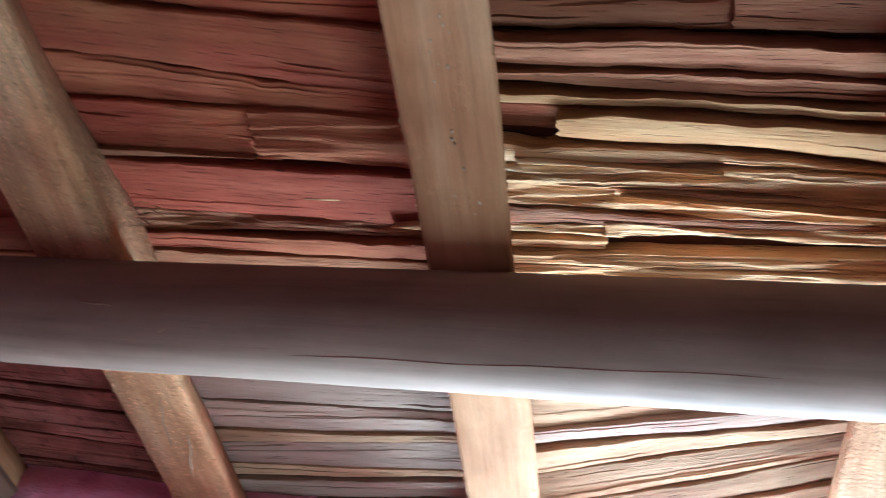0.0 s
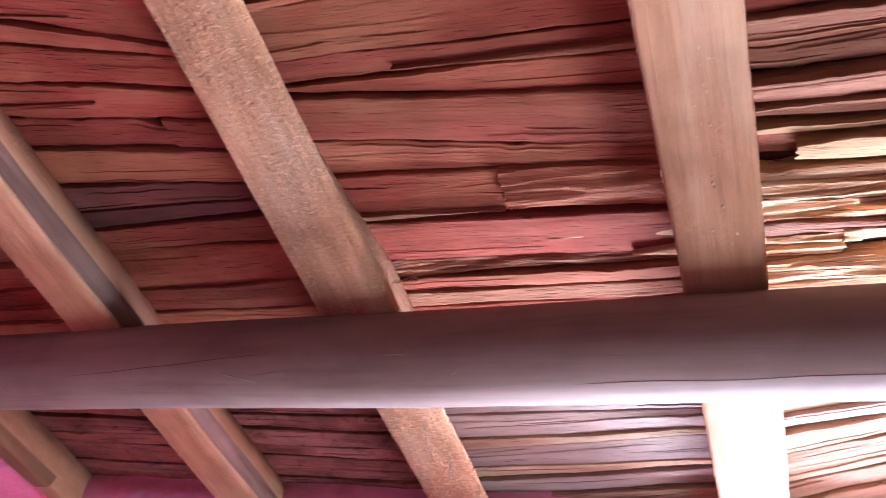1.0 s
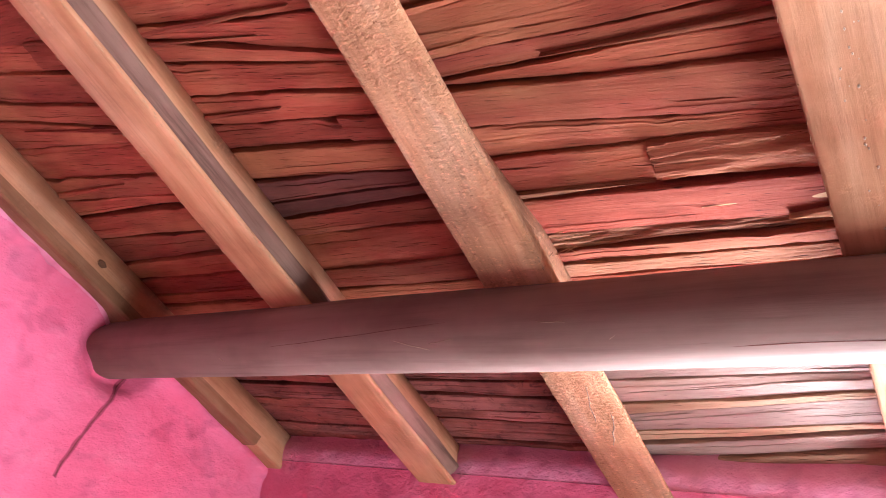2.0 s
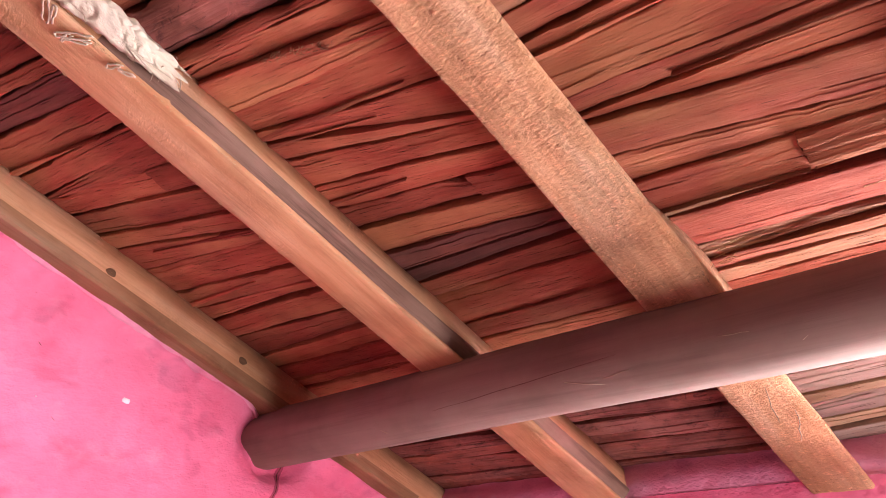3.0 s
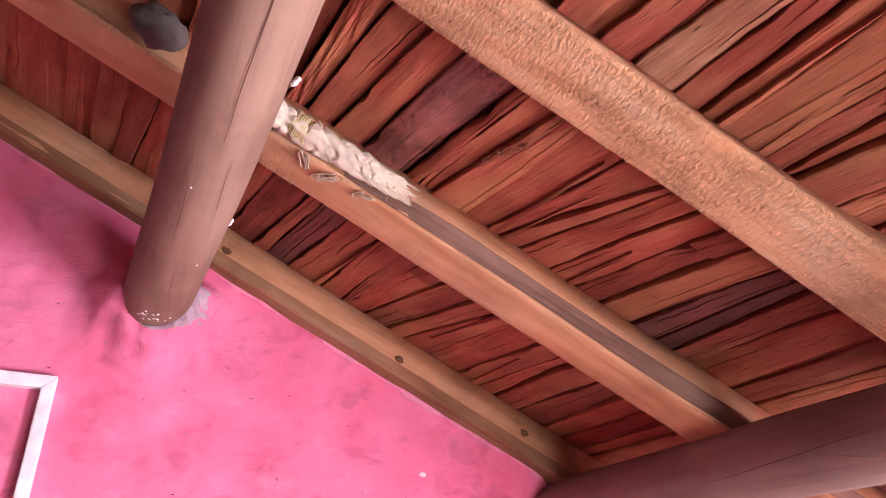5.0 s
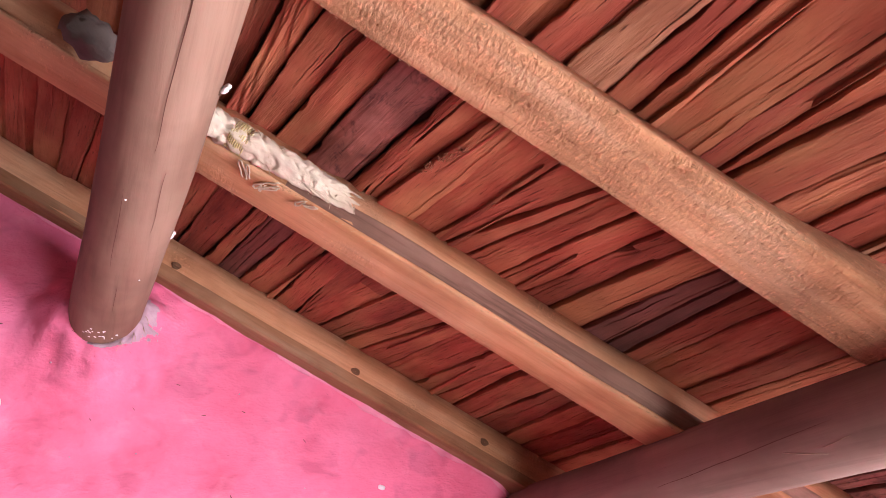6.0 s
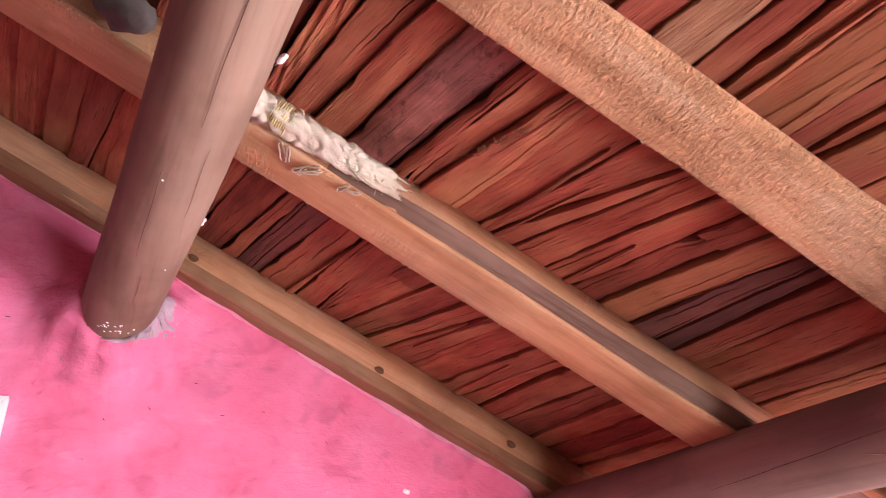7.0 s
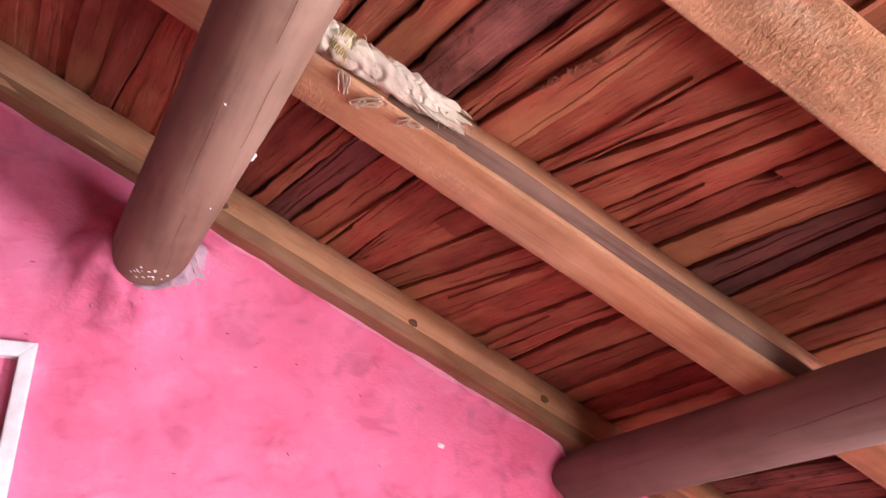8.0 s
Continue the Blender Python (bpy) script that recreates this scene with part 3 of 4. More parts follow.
# ---- boards of the roof ----
def board(xa, xb, low, high, z=0.0, tilt=0.0, material=BOARD_WOOD, seed=0.0, rough=1.0, bulge=0.003, roll=0.004, cracks=None, edge=1.0):
    """One split board from xa to xb; low, high: the y of its upper and lower edge at both ends; roll: how far its lower edge rounds off; edge: how uneven its edges are."""
    n = max(12, int((xb - xa) / 0.012))
    width = max(0.006, (high[0] + high[1] - low[0] - low[1]) / 2)
    ledges = []
    for _ in range(random.choice((0, 1, 1, 2)) + (4 if rough > 1.2 else 0) + int(width / 0.07)):
        ledges.append((random.uniform(0.1, 0.9), random.uniform(-0.25, 0.25), random.choice((-1, 1)) * random.uniform(0.0008, 0.003), random.uniform(-0.5, 0.8), random.uniform(0.4, 1.3), random.uniform(0, 50)))
    splits = []
    for _ in range(random.choice((0, 1, 1, 2)) + int(width / 0.05) if cracks is None else cracks):
        splits.append((random.uniform(0.12, 0.88), random.uniform(-0.2, 0.2), random.uniform(0.0006, 0.0016), random.uniform(0.003, 0.008), random.uniform(-0.2, 0.85), random.uniform(0.12, 0.6), random.uniform(0, 50)))
    pinch = edge * random.choice((0.0, 0.001, 0.002, 0.005))
    roll_from = random.uniform(0.55, 0.8)
    rows = []
    for i in range(n + 1):
        f = i / n
        x = xa + (xb - xa) * f
        a = low[0] + (low[1] - low[0]) * f + edge * (wob(0.005, 5 * x, seed, 0) + wob(0.0024, 26 * x, seed, 1) + wob(0.0012, 80 * x, seed, 2)) + max(0.0, wob(pinch * 2, 3.2 * x, seed, 17))
        b = high[0] + (high[1] - high[0]) * f + edge * (wob(0.005, 5 * x, seed, 6) + wob(0.0024, 26 * x, seed, 7) + wob(0.0012, 80 * x, seed, 8)) - max(0.0, wob(pinch * 2, 3.2 * x, seed, 23))
        a += edge * 0.006 * max(0.0, wob(1.0, 14 * x, seed, 31) - 0.42) * 4
        b = max(b, a + 0.0014)
        wide = b - a
        steps, cuts = [], []
        for u0, drift, size, start, length, phase in ledges:
            reach = 4 * (f - start) / length * (1 - (f - start) / length)
            u = min(0.96, max(0.04, u0 + drift * (f - 0.5) + wob(0.10, 4 * x, phase, 0) + wob(0.03, 25 * x, phase, 1)))
            steps.append((u, size * min(1.0, max(0.0, reach) * 2.2)))
        for u0, drift, half, deep, start, length, phase in splits:
            reach = max(0.0, 4 * (f - start) / length * (1 - (f - start) / length)) ** 0.5
            u = min(0.93, max(0.07, u0 + drift * (f - 0.5) + wob(0.05, 6 * x, phase, 0) + wob(0.02, 40 * x, phase, 1)))
            cuts.append((u, max(0.00015, half * reach) / wide, deep * reach))
        us = [k / 26 for k in range(27)] if rough > 1.2 else [0.0, 0.025, 0.14, 0.27, 0.4, 0.52, 0.63, 0.73, 0.82, 0.89, 0.945, 0.98, 1.0]
        for u, size in steps:
            us += [u - 0.0007 / wide, u + 0.0007 / wide]
        for u, half, deep in cuts:
            us += [u - half, u, u + half]
        row = []
        for u in sorted(min(1.0, max(0.0, u)) for u in us):
            y = a + wide * u
            drop = bulge * (1 - (2 * u - 1) ** 2)
            past = max(0.0, (u - roll_from) / (1 - roll_from))
            drop -= roll * past * past
            for at, size in steps:
                side = (u - at) * wide / 0.0007
                drop += size * 0.5 * max(-1.0, min(1.0, side)) * math.exp(-max(0.0, abs(side) - 1) * 0.0007 / 0.022)
            for at, half, deep in cuts:
                drop -= deep * max(0.0, 1 - abs(u - at) / half)
            if u in (0.0, 1.0):
                drop -= 0.0015
            zz = z + tilt * (u - 0.5) - drop + (wob(0.0018, 9 * x, 260 * y, seed + 13) + 0.0022 * math.tanh(9 * noise.noise(Vector((9 * x, 90 * y, seed + 15)))) if rough > 1.2 else 0.0) + min(rough, 1.2) * (wob(0.0022, 2.2 * x, 22 * y, seed) + wob(0.0005, 5 * x, 85 * y, seed + 3)) + wob(0.004, 4 * x, seed, 9)
            end = 0.0
            if i in (0, n):
                end = wob(0.006, 140 * y, seed, 2) * (1 if i else -1)
            row.append((x + end, y, zz))
        row += [(x, b - 0.001, z + 0.024), (x, a + 0.001, z + 0.024)]
        rows.append(row)
    bm = bmesh.new()
    skin(bm, rows, closed=True)
    turn = Matrix.Rotation(math.atan2((low[1] - low[0] + high[1] - high[0]) / 2, xb - xa), 4, "Z")
    bm.transform(turn.inverted())
    ob = part("board", bm, material, roof)
    ob.data.set_sharp_from_angle(angle=radians(32))
    ob.matrix_basis = turn
    return ob


random.seed(11)
VISIBLE = ((-1.472, -1.006), (-0.895, -0.507), (-0.388, 0.0), (0.096, 0.451))
HIDDEN = ((-1.56, -0.955), (-0.945, -0.474), (-0.468, 0.03), (0.034, 0.5))
SEAMS = (
    ((-1.364, -1.286), (-1.213, -1.173), (-1.144, -1.103), (-1.083, -1.016), (-1.036, -0.958), (-0.9, -0.87), (-0.84, -0.8), (-0.78, -0.7), (-0.713, -0.612), (-0.672, -0.586), (-0.617, -0.523), (-0.528, -0.453), (-0.466, -0.415), (-0.449, -0.344), (-0.398, -0.279), (-0.334, -0.202), (-0.286, -0.157), (-0.212, -0.133), (-0.132, -0.053), (-0.071, -0.011), (-0.02, 0.015), (0.045, 0.084), (0.124, 0.14), (0.175, 0.19), (0.23, 0.24)),
    ((-0.9, -0.86), (-0.82, -0.77), (-0.752, -0.707), (-0.714, -0.644), (-0.654, -0.573), (-0.597, -0.523), (-0.509, -0.436), (-0.479, -0.417), (-0.447, -0.364), (-0.384, -0.331), (-0.334, -0.245), (-0.307, -0.171), (-0.259, -0.15), (-0.201, -0.116), (-0.133, -0.066), (-0.081, -0.014), (-0.01, 0.041), (0.037, 0.061), (0.078, 0.085), (0.131, 0.15), (0.213, 0.211), (0.275, 0.285)),
    ((-0.56, -0.5), (-0.47, -0.42), (-0.4, -0.34), (-0.345, -0.28), (-0.289, -0.25), (-0.244, -0.225), (-0.205, -0.181), (-0.141, -0.108), (-0.099, -0.07), (-0.08, -0.021), (-0.01, 0.053), (0.044, 0.083), (0.118, 0.141), (0.203, 0.224), (0.233, 0.24), (0.271, 0.278), (0.305, 0.309)),
    ((-0.27, -0.26), (-0.2, -0.19), (-0.14, -0.12), (-0.085, -0.07), (-0.05, -0.035), (-0.018, 0.006), (0.02, 0.046), (0.035, 0.068), (0.066, 0.096), (0.101, 0.137), (0.129, 0.144), (0.157, 0.18), (0.185, 0.21), (0.21, 0.214), (0.231, 0.234), (0.252, 0.253), (0.269, 0.27), (0.292, 0.292), (0.325, 0.32)),
)
LOWER = (None, None, ((0.593, 0.559), (0.628, 0.594), (0.661, 0.609), (0.718, 0.68), (0.754, 0.697)), ((0.567, 0.47), (0.602, 0.504), (0.668, 0.536), (0.71, 0.557), (0.746, 0.581)))
# boards of another colour: by bay and seam; the pale golden ones have raking daylight in their colour
ODD = {(1, 5): BARK_WOOD, (1, 16): DARK_WOOD, (1, 17): DARK_WOOD, (0, 9): DARK_WOOD, (2, 3): FRESH_WOOD, (2, 13): FRESH_WOOD, (2, 14): BOARD_WOOD, (2, 15): FRESH_WOOD, (3, 3): FRESH_WOOD, (3, 4): FRESH_WOOD, (3, 5): FRESH_WOOD, (3, 6): FRESH_WOOD, (3, 7): TAN_WOOD, (3, 8): TAN_WOOD, (3, 9): LIT_WOOD, (3, 10): LIT_WOOD, (3, 11): LIT_WOOD, (3, 12): FRESH_WOOD, (3, 13): LIT_WOOD, (3, 14): LIT_WOOD, (3, 15): LIT_WOOD, (3, 16): LIT_WOOD, (3, 17): LIT_WOOD}
FIBROUS = ((1, 2), (2, 13), (3, 10), (3, 11), (3, 13), (3, 14), (3, 15), (3, 16))
# boards that end inside their bay, over another: by bay and seam, the x of the butt
BUTT = {(2, 11): -0.213, (3, 4): 0.3, (3, 8): 0.137, (3, 13): 0.183, (3, 14): 0.183, (1, 14): -0.66, (0, 13): -1.2}

for bay, (vis, hid) in enumerate(zip(VISIBLE, HIDDEN)):
    seams = list(SEAMS[bay])
    while seams[0][0] > Y0 + 0.1:
        step = random.uniform(0.035, 0.085)
        seams.insert(0, (seams[0][0] - step + random.uniform(-0.008, 0.008), seams[0][1] - step))
    first = len(seams) - len(SEAMS[bay])
    tail = LOWER[bay] or ()
    while seams[-1][1] < (tail[0][1] - 0.07 if tail else Y1 - 0.06):
        step = random.uniform(0.035, 0.07)
        seams.append((seams[-1][0] + step + random.uniform(-0.012, 0.012), seams[-1][1] + step))
    seams += tail
    while seams[-1][1] < Y1 - 0.06:
        step = random.uniform(0.035, 0.07)
        seams.append((seams[-1][0] + step, seams[-1][1] + step))

    def out(pair, x):
        return pair[0] + (pair[1] - pair[0]) * (x - vis[0]) / (vis[1] - vis[0])

    for i, (a, b) in enumerate(zip(seams, seams[1:])):
        key = (bay, i - first)
        gap = random.choice((-0.002, -0.001, 0.0, 0.001, 0.0025)) * (0.4 if bay == 0 else 1.0)
        ends = [(out(a, x) + gap, out(b, x) - gap) for x in hid]
        z, tilt = random.uniform(-0.006, 0.005), random.choice((-0.6, 1, 1, 1)) * random.uniform(0.004, 0.014)
        if key in ((1, 16), (1, 17)):
            z, tilt = 0.002, 0.004
        if key == (2, 15):
            z, tilt = 0.007, -0.004
        if bay == 3:
            z, tilt = (0.35 * z, 0.3 * tilt) if 8 < key[1] < 18 else (1.3 * z, 1.3 * tilt)
        if bay == 0:
            z, tilt = 0.55 * z, 0.5 * tilt
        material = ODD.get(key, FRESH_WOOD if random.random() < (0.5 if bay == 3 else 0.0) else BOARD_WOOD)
        # below the log, daylight's falloff is painted: dark far bays, pale by the doorway
        if a[0] > 0.36 and key not in ODD:
            material = PALE_WOOD if random.random() < (0, 0.0, 0.25, 0.8)[bay] else BARK_WOOD if bay < 2 else GREY_BROWN_WOOD
        seed = random.uniform(0, 50)
        if key in BUTT:
            x = BUTT[key]
            f = (x - hid[0]) / (hid[1] - hid[0])
            mid = [p + (q - p) * f for p, q in zip(ends[0], ends[1])]
            sunk = 0.016 if key == (3, 8) else 0.004
            board(hid[0], x + (0.0 if key == (3, 14) else 0.02), (ends[0][0], mid[0]), (ends[0][1], mid[1]), z + sunk, tilt, BOARD_WOOD if key == (3, 8) else material, seed, 2.0 if key in FIBROUS else 1.0)
            if key == (3, 14):
                continue
            board(x, hid[1], (mid[0] - 0.006, ends[1][0] - 0.003), (mid[1] - 0.006, ends[1][1] - 0.002), z - 0.004, tilt, material, seed + 9, rough=2.0 if key in ((2, 11), (3, 13)) else 1.15)
        else:
            fibrous = 2.2 if key in FIBROUS else 1.0
            if a[0] > 0.36:
                z, tilt = 0.4 * z, 0.6 * tilt
            board(hid[0], hid[1], (ends[0][0], ends[1][0]), (ends[0][1], ends[1][1]), z, tilt, material, seed, fibrous, 0.007 if key == (1, 5) else random.uniform(0.0, 0.003), random.choice((0.0005, 0.002, 0.005)))
# thin torn slivers that hang a little below the boards: x from and to, y of both edges at both ends
SLIVERS = (
    (-0.17, 0.03, (0.176, 0.174), (0.1775, 0.196), LIT_WOOD), (-0.065, 0.03, (0.212, 0.201), (0.2135, 0.226), LIT_WOOD), (-0.46, -0.22, (0.098, 0.117), (0.112, 0.1185), FRESH_WOOD),
    (-0.93, -0.62, (-0.336, -0.286), (-0.322, -0.2845), BOARD_WOOD), (-0.92, -0.7, (-0.312, -0.262), (-0.304, -0.26), BOARD_WOOD), (-0.75, -0.48, (-0.4, -0.345), (-0.3985, -0.332), BOARD_WOOD), (-0.94, -0.75, (-0.17, -0.142), (-0.158, -0.1405), BOARD_WOOD),
    (-1.3, -1.0, (-0.36, -0.272), (-0.3585, -0.26), BOARD_WOOD), (-1.48, -1.2, (-0.545, -0.492), (-0.53, -0.4905), BOARD_WOOD), (-1.4, -1.05, (-0.25, -0.178), (-0.2485, -0.166), BOARD_WOOD), (-1.48, -1.25, (-0.1, -0.083), (-0.086, -0.0815), BOARD_WOOD),
    (-0.46, -0.2, (-0.226, -0.205), (-0.212, -0.2035), BOARD_WOOD), (-0.3, 0.02, (-0.108, -0.086), (-0.1065, -0.074), BOARD_WOOD), (0.09, 0.3, (0.118, 0.139), (0.126, 0.1405), LIT_WOOD), (0.2, 0.49, (0.166, 0.188), (0.1675, 0.197), TAN_WOOD),
)
for xa, xb, low, high, material in SLIVERS:
    board(xa, xb, low, high, -0.009, random.uniform(-0.003, 0.003), material, random.uniform(0, 50), 1.15, 0.001, 0.001, 0, 0.3)
# torn, splintered edge across one board of the second bay
bm = bmesh.new()
for i in range(90):
    f = random.random()
    p = Vector((-0.79 + 0.125 * f + random.gauss(0, 0.003), -0.43 + 0.042 * f + random.gauss(0, 0.004), -0.007 - random.uniform(0, 0.006)))
    d = Vector((random.uniform(0.2, 1), random.uniform(-0.5, 0.5), random.uniform(-0.4, 0.2))).normalized() * random.uniform(0.003, 0.013)
    tube(bm, [p, p + d * 0.6 + Vector((0, random.uniform(-0.001, 0.001), 0)), p + d], random.uniform(0.0004, 0.0015), 5)
tagged(part("torn_fibre", bm, FRESH_WOOD, roof), "torn reddish wood splinters", kind="stuff")
y = Y0
while y < Y1 - 0.05:
    w = random.uniform(0.035, 0.07)
    board(0.51, FAR_X, (y, y + 0.01), (y + w, y + w + 0.01), random.uniform(-0.005, 0.005), random.uniform(-0.01, 0.01), BOARD_WOOD, random.uniform(0, 50))
    y += w + 0.002

# ---- small things ----
# frames on the gable wall
def wall_frame(right, top, wide, high, broad, deep, material, label):
    """An upright frame of four mitred bars; right, top: its upper corner nearest the eave."""
    thing = new("wall_frame")
    thing.location = (WALL_X, right - wide / 2, top - high / 2)
    tagged(thing, label, "frame", "wall frames")
    outer = [(-wide / 2, high / 2), (wide / 2, high / 2), (wide / 2, -high / 2), (-wide / 2, -high / 2)]
    inner = [(y * (1 - 2 * broad / wide), z * (1 - 2 * broad / high)) for y, z in outer]
    for k in range(4):
        corners = (outer[k], outer[(k + 1) % 4], inner[(k + 1) % 4], inner[k])
        bm = bmesh.new()
        front = [bm.verts.new((deep + wob(0.001, 9 * p[0], p[1] * 9, 50), *p)) for p in corners]
        rear = [bm.verts.new((-0.012, *p)) for p in corners]
        bm.faces.new(front)
        bm.faces.new(rear[::-1])
        for j in range(4):
            bm.faces.new((front[j], rear[j], rear[(j + 1) % 4], front[(j + 1) % 4]))
        bmesh.ops.bevel(bm, geom=[e for e in bm.edges if all(v.co.x > 0 for v in e.verts)], offset=0.002, segments=2, affect="EDGES")
        bmesh.ops.recalc_face_normals(bm, faces=bm.faces)
        part("frame_bar", bm, material, thing)
    return thing


fy, fz = plan(-0.871, -0.47)
wall_frame(fy, fz, 0.5, 0.62, 0.026, 0.024, WHITE, "white painted wooden frame fixed on the pink wall")
picture = wall_frame(-0.04, 1.777, 0.42, 0.5, 0.034, 0.02, MAROON, "dark maroon wooden picture frame on the pink wall")
bm = bmesh.new()
box(bm, 0.003, 0.01, -0.18, 0.18, -0.22, 0.22)
part("picture_sheet", bm, SALMON, picture, "plain salmon-coloured sheet")

# small white clips on the upper log
for p in (Vector((-0.65, -0.7055, -0.171)), Vector((-1.067, -0.723, -0.192))):
    bm = bmesh.new()
    tube(bm, [p + Vector((0.0045 * math.cos(s), 0.003 * math.cos(s), 0.0055 * math.sin(s))) for s in (2 * math.pi * k / 10 for k in range(11))], 0.0036, 8)
    ob = part("cable_clip", bm, WHITE)
    ob.matrix_world = ROOF
    tagged(ob, "small white plastic cable clip on the log", "clip", "cable clips")
    bm = bmesh.new()
    tube(bm, [p + Vector((0, 0.001, -0.004)), p + Vector((-0.01, -0.004, -0.006)), p + Vector((-0.016, -0.012, -0.006))], 0.0014, 5)
    part("pin", bm, GREY_WOOD, ob)


# a scrap of grey cloth caught behind the upper log
random.seed(21)
bm = bmesh.new()
rows = []
for i in range(13):
    a = math.pi * i / 12
    rows.append([(-0.862 + 0.032 * math.sin(a) * math.cos(b) * (1 + wob(0.6, 3 * a, 3 * math.cos(b), 3 * math.sin(b))), -0.965 + 0.05 * math.cos(a), -0.07 + 0.03 * math.sin(a) * math.sin(b) * (1 + wob(0.7, 4 * a, 4 * math.cos(b), 60))) for b in (2 * math.pi * k / 16 for k in range(16))])
skin(bm, rows, closed=True)
cloth = part("cloth_scrap", bm, CLOTH)
cloth.matrix_world = ROOF
tagged(cloth, "crumpled grey cloth scrap stuck beside the rafter", "cloth")


# mortar collar where the upper log enters the wall
bm = bmesh.new()
rows = []
for i in range(71):
    f = i / 70
    a = radians(-95 + 125 * f)
    cy, cz, r = log_centre(LOG_B, WALL_X + 0.07)
    thick = (0.005 + 0.012 * f * f) * math.sin(math.pi * (0.06 + 0.9 * f)) ** 0.5
    row = []
    for b in (2 * math.pi * k / 10 for k in range(10)):
        q = thick * (1 + wob(0.8, 7 * f, 2 * math.cos(b), 2 * math.sin(b)) + wob(0.5, 24 * f, 5 * math.cos(b), 5 * math.sin(b)))
        rr = r + 0.004 + q * math.cos(b)
        y, z = plan(cy + rr * math.cos(a), cz + rr * math.sin(a))
        row.append((WALL_X + gable_bulge(y, z) + q * 0.5 * math.sin(b), y, z))
    rows.append(row)
skin(bm, rows, closed=True)
tagged(part("mortar_collar", bm, MORTAR), "rough grey mortar collar round the end of the log", "mortar")


# crack in the gable wall below the lower log
def wall_point(y, z, lift):
    y, z = plan(y, z)
    return (WALL_X + gable_bulge(y, z) + lift, y, z)


# the groove is a flat ribbon; dark pink colour gives the shade inside it
for wide, lift, material, label in ((0.0055, 0.0012, SHADED_PINK, "groove in the plaster, its shade painted dark pink"), (0.0013, 0.0018, DEEP, "dark crack in the plaster")):
    bm = bmesh.new()
    rows = []
    for i in range(33):
        f = i / 32
        y, z = 0.352 - 0.09 * f + 0.068 * f * f + wob(0.006, 7 * f, 0, 80), -0.105 - 0.33 * f
        w = wide * (1 + wob(0.7, 11 * f, 0, 81))
        rows.append([wall_point(y - w, z, lift * 0.2), wall_point(y - w * 0.4, z, lift), wall_point(y + w * 0.4, z, lift), wall_point(y + w, z, lift * 0.2)])
    skin(bm, rows)
    part("crack", bm, material, gable, label)

# rough grey mortar between the upper log and the first rafter, with a few dangling roots
bm = bmesh.new()
cy, cz, r = log_centre(LOG_B, WALL_X + 0.06)
rows = []
for i in range(46):
    a = radians(-40 + 105 * i / 45)
    reach = (0.012 + 0.045 * math.sin(math.pi * i / 45) ** 1.5) * (1 + wob(0.7, 5 * a, 0, 61))
    row = []
    for k in range(15):
        g = k / 14
        y, z = cy + (r - 0.006 + reach * g) * math.cos(a), cz + (r - 0.006 + reach * g) * math.sin(a)
        lift = 0.004 * (1 - g * g) + (wob(0.006, 60 * y, 60 * z, 62) + wob(0.004, 170 * y, 170 * z, 63)) * (1 - g ** 4) - 0.002 * g
        row.append(wall_point(y, min(z, -0.094), lift))
    rows.append(row)
skin(bm, rows)
part("mortar_patch", bm, MORTAR, gable, "rough crumbled grey mortar")
random.seed(41)
bm = bmesh.new()
for i in range(12):
    a = radians(random.uniform(-50, 45))
    p = Vector(wall_point(cy + (r + 0.004) * math.cos(a), cz + (r + 0.004) * math.sin(a), 0.004))
    d = Vector((random.uniform(0, 0.006), random.uniform(-0.004, 0.012), -random.uniform(0.006, 0.026)))
    tube(bm, [p, p + d * 0.5 + Vector((random.uniform(-0.002, 0.003), random.uniform(-0.003, 0.003), 0)), p + d], random.uniform(0.0004, 0.0008), 5)
tagged(part("root_fibre", bm, FIBRE, gable), "thin pale root fibres", kind="stuff")

# crumbs of plaster round the end of the upper log, and dark pits in the wall
random.seed(31)
bm = bmesh.new()
cy, cz, r = log_centre(LOG_B, WALL_X)
for i in range(110):
    a, far = radians(random.uniform(-115, 20)), r + abs(random.gauss(0.012, 0.022))
    size = random.uniform(0.0006, 0.0018)
    c = Vector(wall_point(cy + far * math.cos(a), cz + far * math.sin(a), -size * 0.2))
    if i > 40:
        y = random.uniform(-1.2, 0.3)
        c = Vector(wall_point(y, -0.104 - abs(random.gauss(0, 0.012)), -size * 0.2))
    rows = [[c + Vector((h * size, size * q * math.cos(b) * random.uniform(0.8, 1.8), size * q * math.sin(b))) for b in (2 * math.pi * k / 6 for k in range(6))] for q, h in ((1.0, -0.3), (0.9, 0.5), (0.3, 0.9))]
    skin(bm, rows, closed=True)
tagged(part("plaster_crumb", bm, PINK, gable), "small crumbs of pink plaster", kind="stuff")
for y, z in ((-0.97, -0.34), (-0.83, -0.3), (-0.6, -0.27), (-0.52, -0.3), (-0.45, -0.25), (-0.71, -0.42), (-0.38, -0.42), (-0.3, -0.24), (-0.9, -0.46), (-0.2, -0.35), (-0.55, -0.55), (-0.65, -0.36)):
    bm = bmesh.new()
    turn = random.uniform(-0.6, 0.6)
    tube(bm, [wall_point(y + s * math.cos(turn), z + s * math.sin(turn), 0.0004) for s in (-random.uniform(0.002, 0.006), 0, random.uniform(0.002, 0.005))], random.uniform(0.0005, 0.001), 5)
    part("pit", bm, DEEP, gable, "dark pit in the plaster")

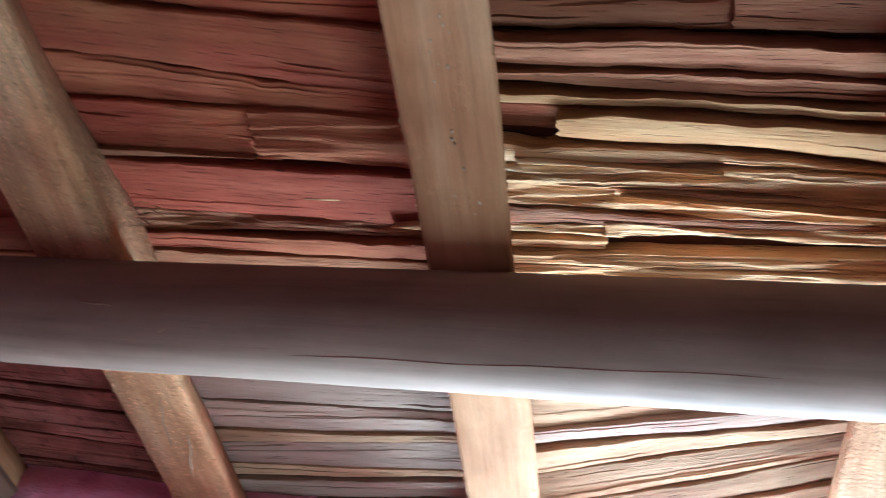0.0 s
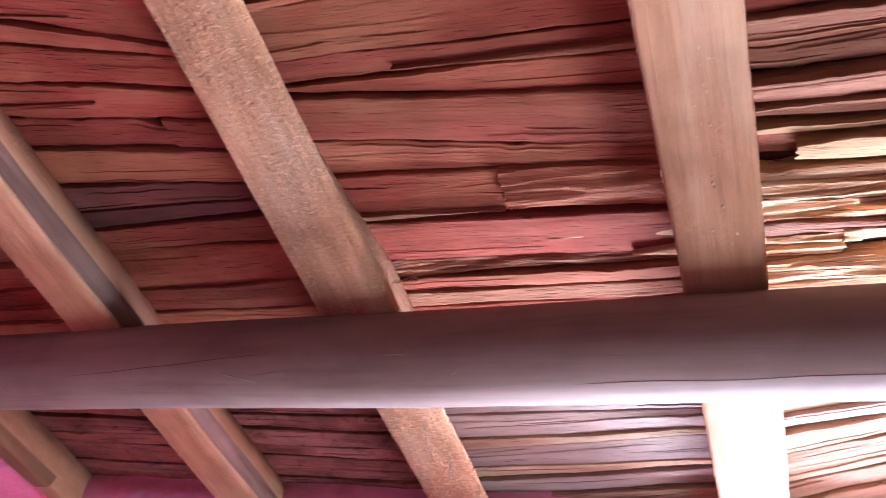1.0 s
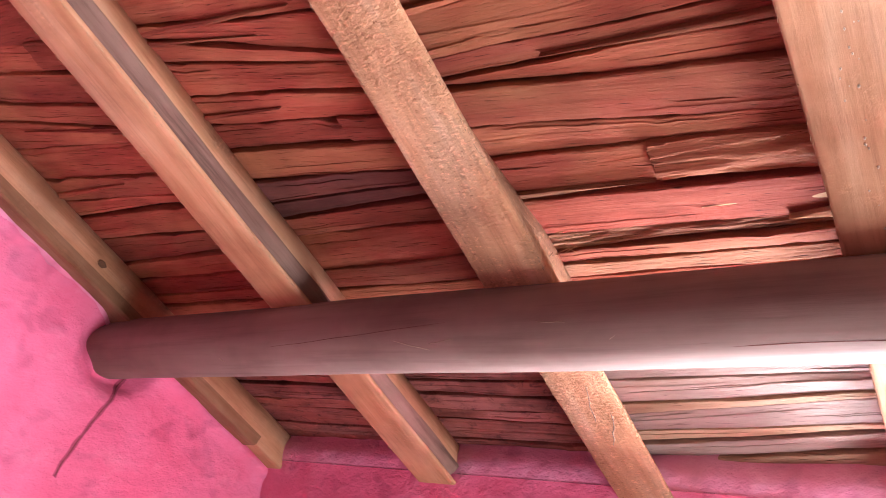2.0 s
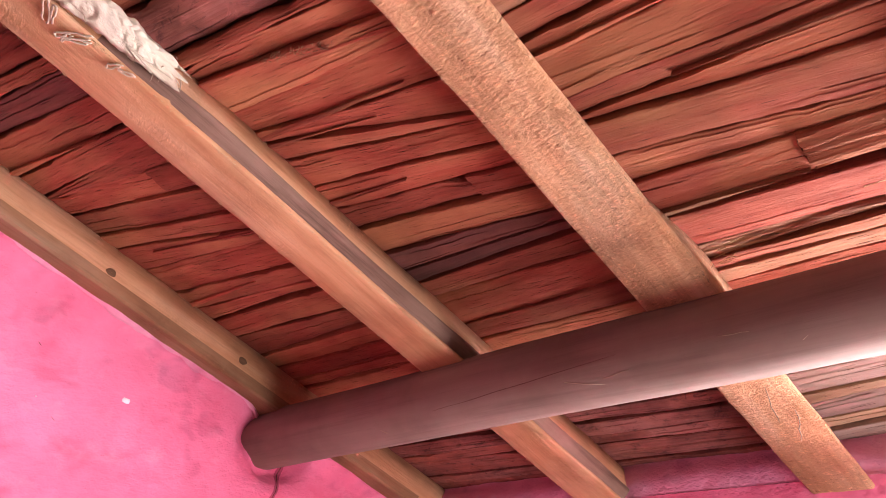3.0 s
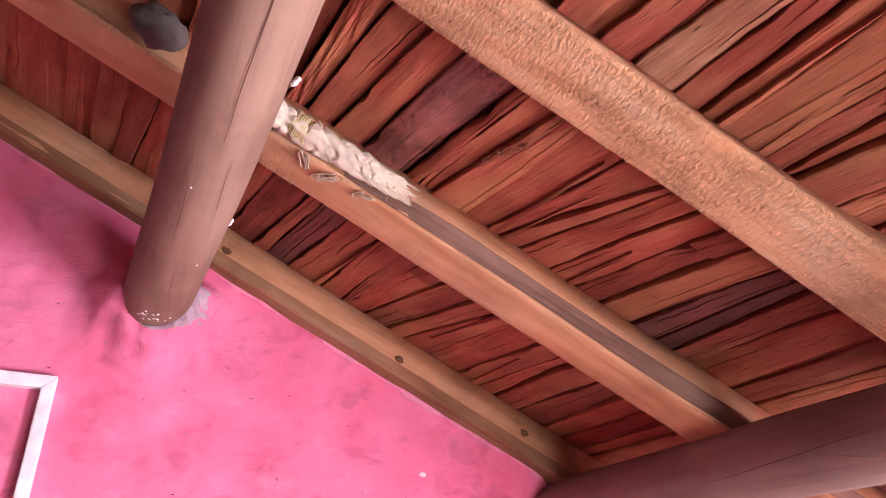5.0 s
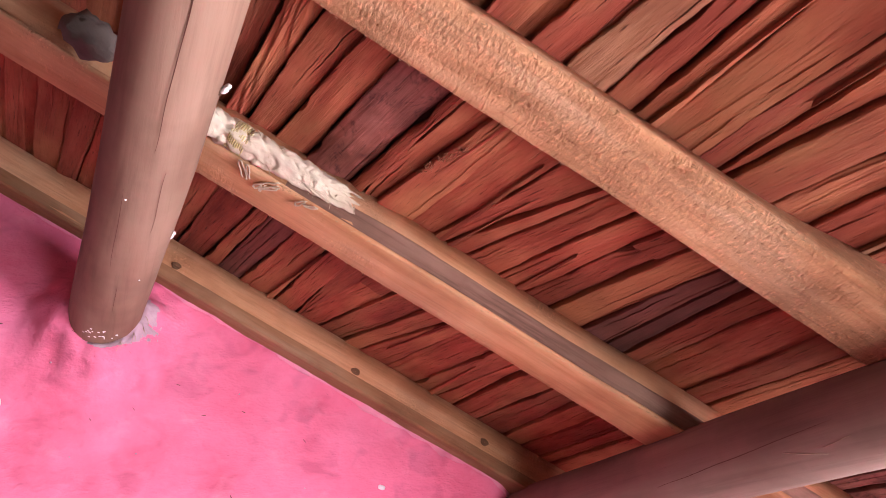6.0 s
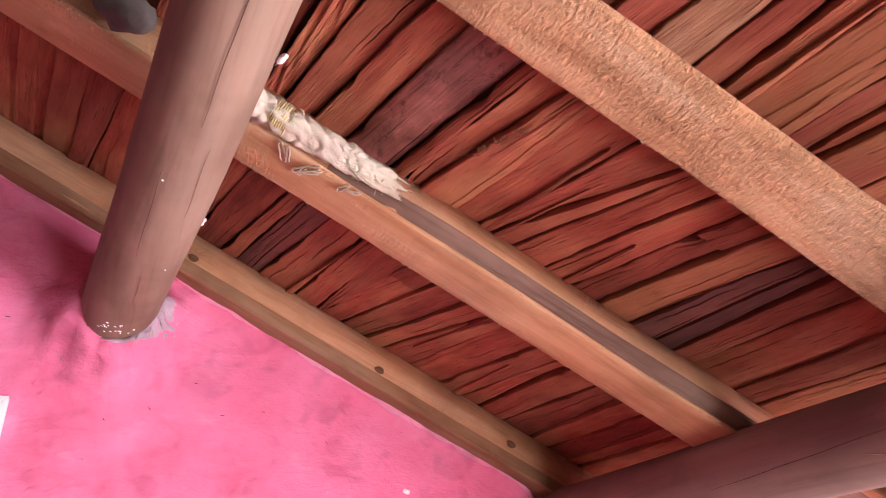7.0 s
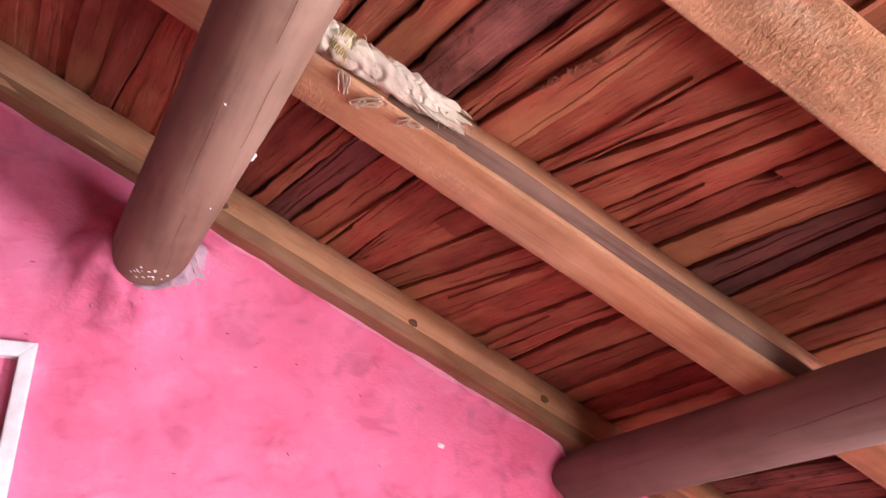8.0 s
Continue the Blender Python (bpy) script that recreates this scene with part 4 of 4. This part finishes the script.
for _ in range(26):
    y, z, turn = random.uniform(-1.05, 0.15), -0.12 - 0.4 * random.random() ** 1.3, random.uniform(-0.7, 0.7)
    bm = bmesh.new()
    tube(bm, [wall_point(y + s * math.cos(turn), z + s * math.sin(turn), 0.0002) for s in (-random.uniform(0.001, 0.003), 0, random.uniform(0.001, 0.003))], random.uniform(0.0003, 0.0006), 5)
    part("pit", bm, SHADED_PINK, gable, "dark pit in the plaster")

# small white chips and pits on the pink wall
for y, z, s in ((-0.094, -0.246, 0.007), (-0.479, -0.22, 0.0016), (-0.595, -0.435, 0.0016), (-0.839, -0.364, 0.0016), (-0.25, -0.33, 0.0014), (-0.7, -0.5, 0.0015)):
    bm = bmesh.new()
    c = Vector(wall_point(y, z, 0.0))
    rows = [[c + Vector((0.0035 * h, s * r * math.cos(a) * 1.3, s * r * math.sin(a) * (1 + 0.3 * math.sin(2 * a + y * 40)))) for a in (2 * math.pi * k / 9 for k in range(9))] for r, h in ((1.0, -0.2), (0.9, 0.5), (0.5, 1.0), (0.1, 1.05))]
    skin(bm, rows, closed=True)
    chip = part("plaster_chip", bm, WHITE if s > 0.005 else MORTAR)
    tagged(chip, "small pale chip on the pink plaster", "chip", "plaster chips")

# pale paint flecks near the end of the upper log
for i in range(22):
    x, a = WALL_X + 0.095 + abs(random.gauss(0, 0.03)), random.gauss(-85, 22)
    if i > 19:
        x, a = random.uniform(-1.4, -0.7), random.uniform(-120, -30)
    s = random.uniform(0.0009, 0.0027)
    p, out_dir = on_log(LOG_B, x, a, 0.0012), on_log(LOG_B, x, a, 1) - on_log(LOG_B, x, a, 0)
    side = Vector((0, -out_dir.z, out_dir.y))
    bm = bmesh.new()
    rows = [[p + out_dir * h + s * r * (Vector((1.0, 0, 0)) * math.cos(b) * 0.6 + side * math.sin(b) * random.uniform(0.9, 1.6)) for b in (2 * math.pi * k / 7 for k in range(7))] for r, h in ((1, -0.001), (0.8, 0.0012), (0.2, 0.0016))]
    skin(bm, rows, closed=True)
    part("paint_fleck", bm, WHITE, log_b)

# pale scratches on the lower log, and drips on the third rafter below it
for x, a, length, slope in ((-0.366, -142, 0.045, 3), (-0.62, -120, 0.07, 16), (-0.56, -124, 0.05, -5), (-0.28, -118, 0.03, -12), (-1.1, -110, 0.015, 8), (-0.444, -72, 0.012, -12)):
    bm = bmesh.new()
    tube(bm, [on_log(LOG_A, x + length * (f - 0.5), a + slope * (f - 0.5) + wob(3, 9 * f, x, 90), 0.0002 - 0.0006 * abs(2 * f - 1)) for f in (0, 0.25, 0.5, 0.75, 1)], 0.0005, 5)
    part("scratch", bm, FIBRE, log_a, "pale scratch")
for line in (((-0.432, 0.454), (-0.44, 0.49), (-0.447, 0.512), (-0.45, 0.545), (-0.454, 0.561)), ((-0.415, 0.53), (-0.418, 0.551), (-0.425, 0.576), (-0.433, 0.59), (-0.437, 0.61), (-0.445, 0.628))):
    bm = bmesh.new()
    tube(bm, [(x, y, -0.0975) for x, y in line], 0.0009, 6)
    part("drip", bm, FIBRE, r3, "pale dried drip")
# pale specks on the fourth rafter
for i in range(22):
    bm = bmesh.new()
    y, size = random.uniform(-0.12, 0.17), random.uniform(0.0006, 0.0017)
    c = Vector((0.05 + random.gauss(0, 0.008), y, -0.0985 + wob(0.003, 2.5 * y, -0.002 * 7.3, 8)))
    skin(bm, [[c + Vector((size * q * math.cos(k * 1.05), size * q * random.uniform(0.8, 2.2) * math.sin(k * 1.05), h * size)) for k in range(6)] for q, h in ((1.0, 0.5), (0.9, -0.3), (0.3, -0.6))], closed=True)
    part("paint_fleck", bm, FIBRE, r4, "pale speck")
# splinters at the lower edge of the third rafter beside the log
for i in range(14):
    bm = bmesh.new()
    p = Vector((-0.385 + random.uniform(0, 0.03), 0.165 + random.uniform(-0.012, 0.02), -0.06 + random.uniform(-0.03, 0.03)))
    d = Vector((random.uniform(0.3, 1), random.uniform(-0.3, 0.5), random.uniform(-0.4, 0.4))) * random.uniform(0.015, 0.04)
    tube(bm, [p, p + d * 0.5, p + d], random.uniform(0.0006, 0.0014), 5)
    part("splinter", bm, TAN_WOOD, r3)
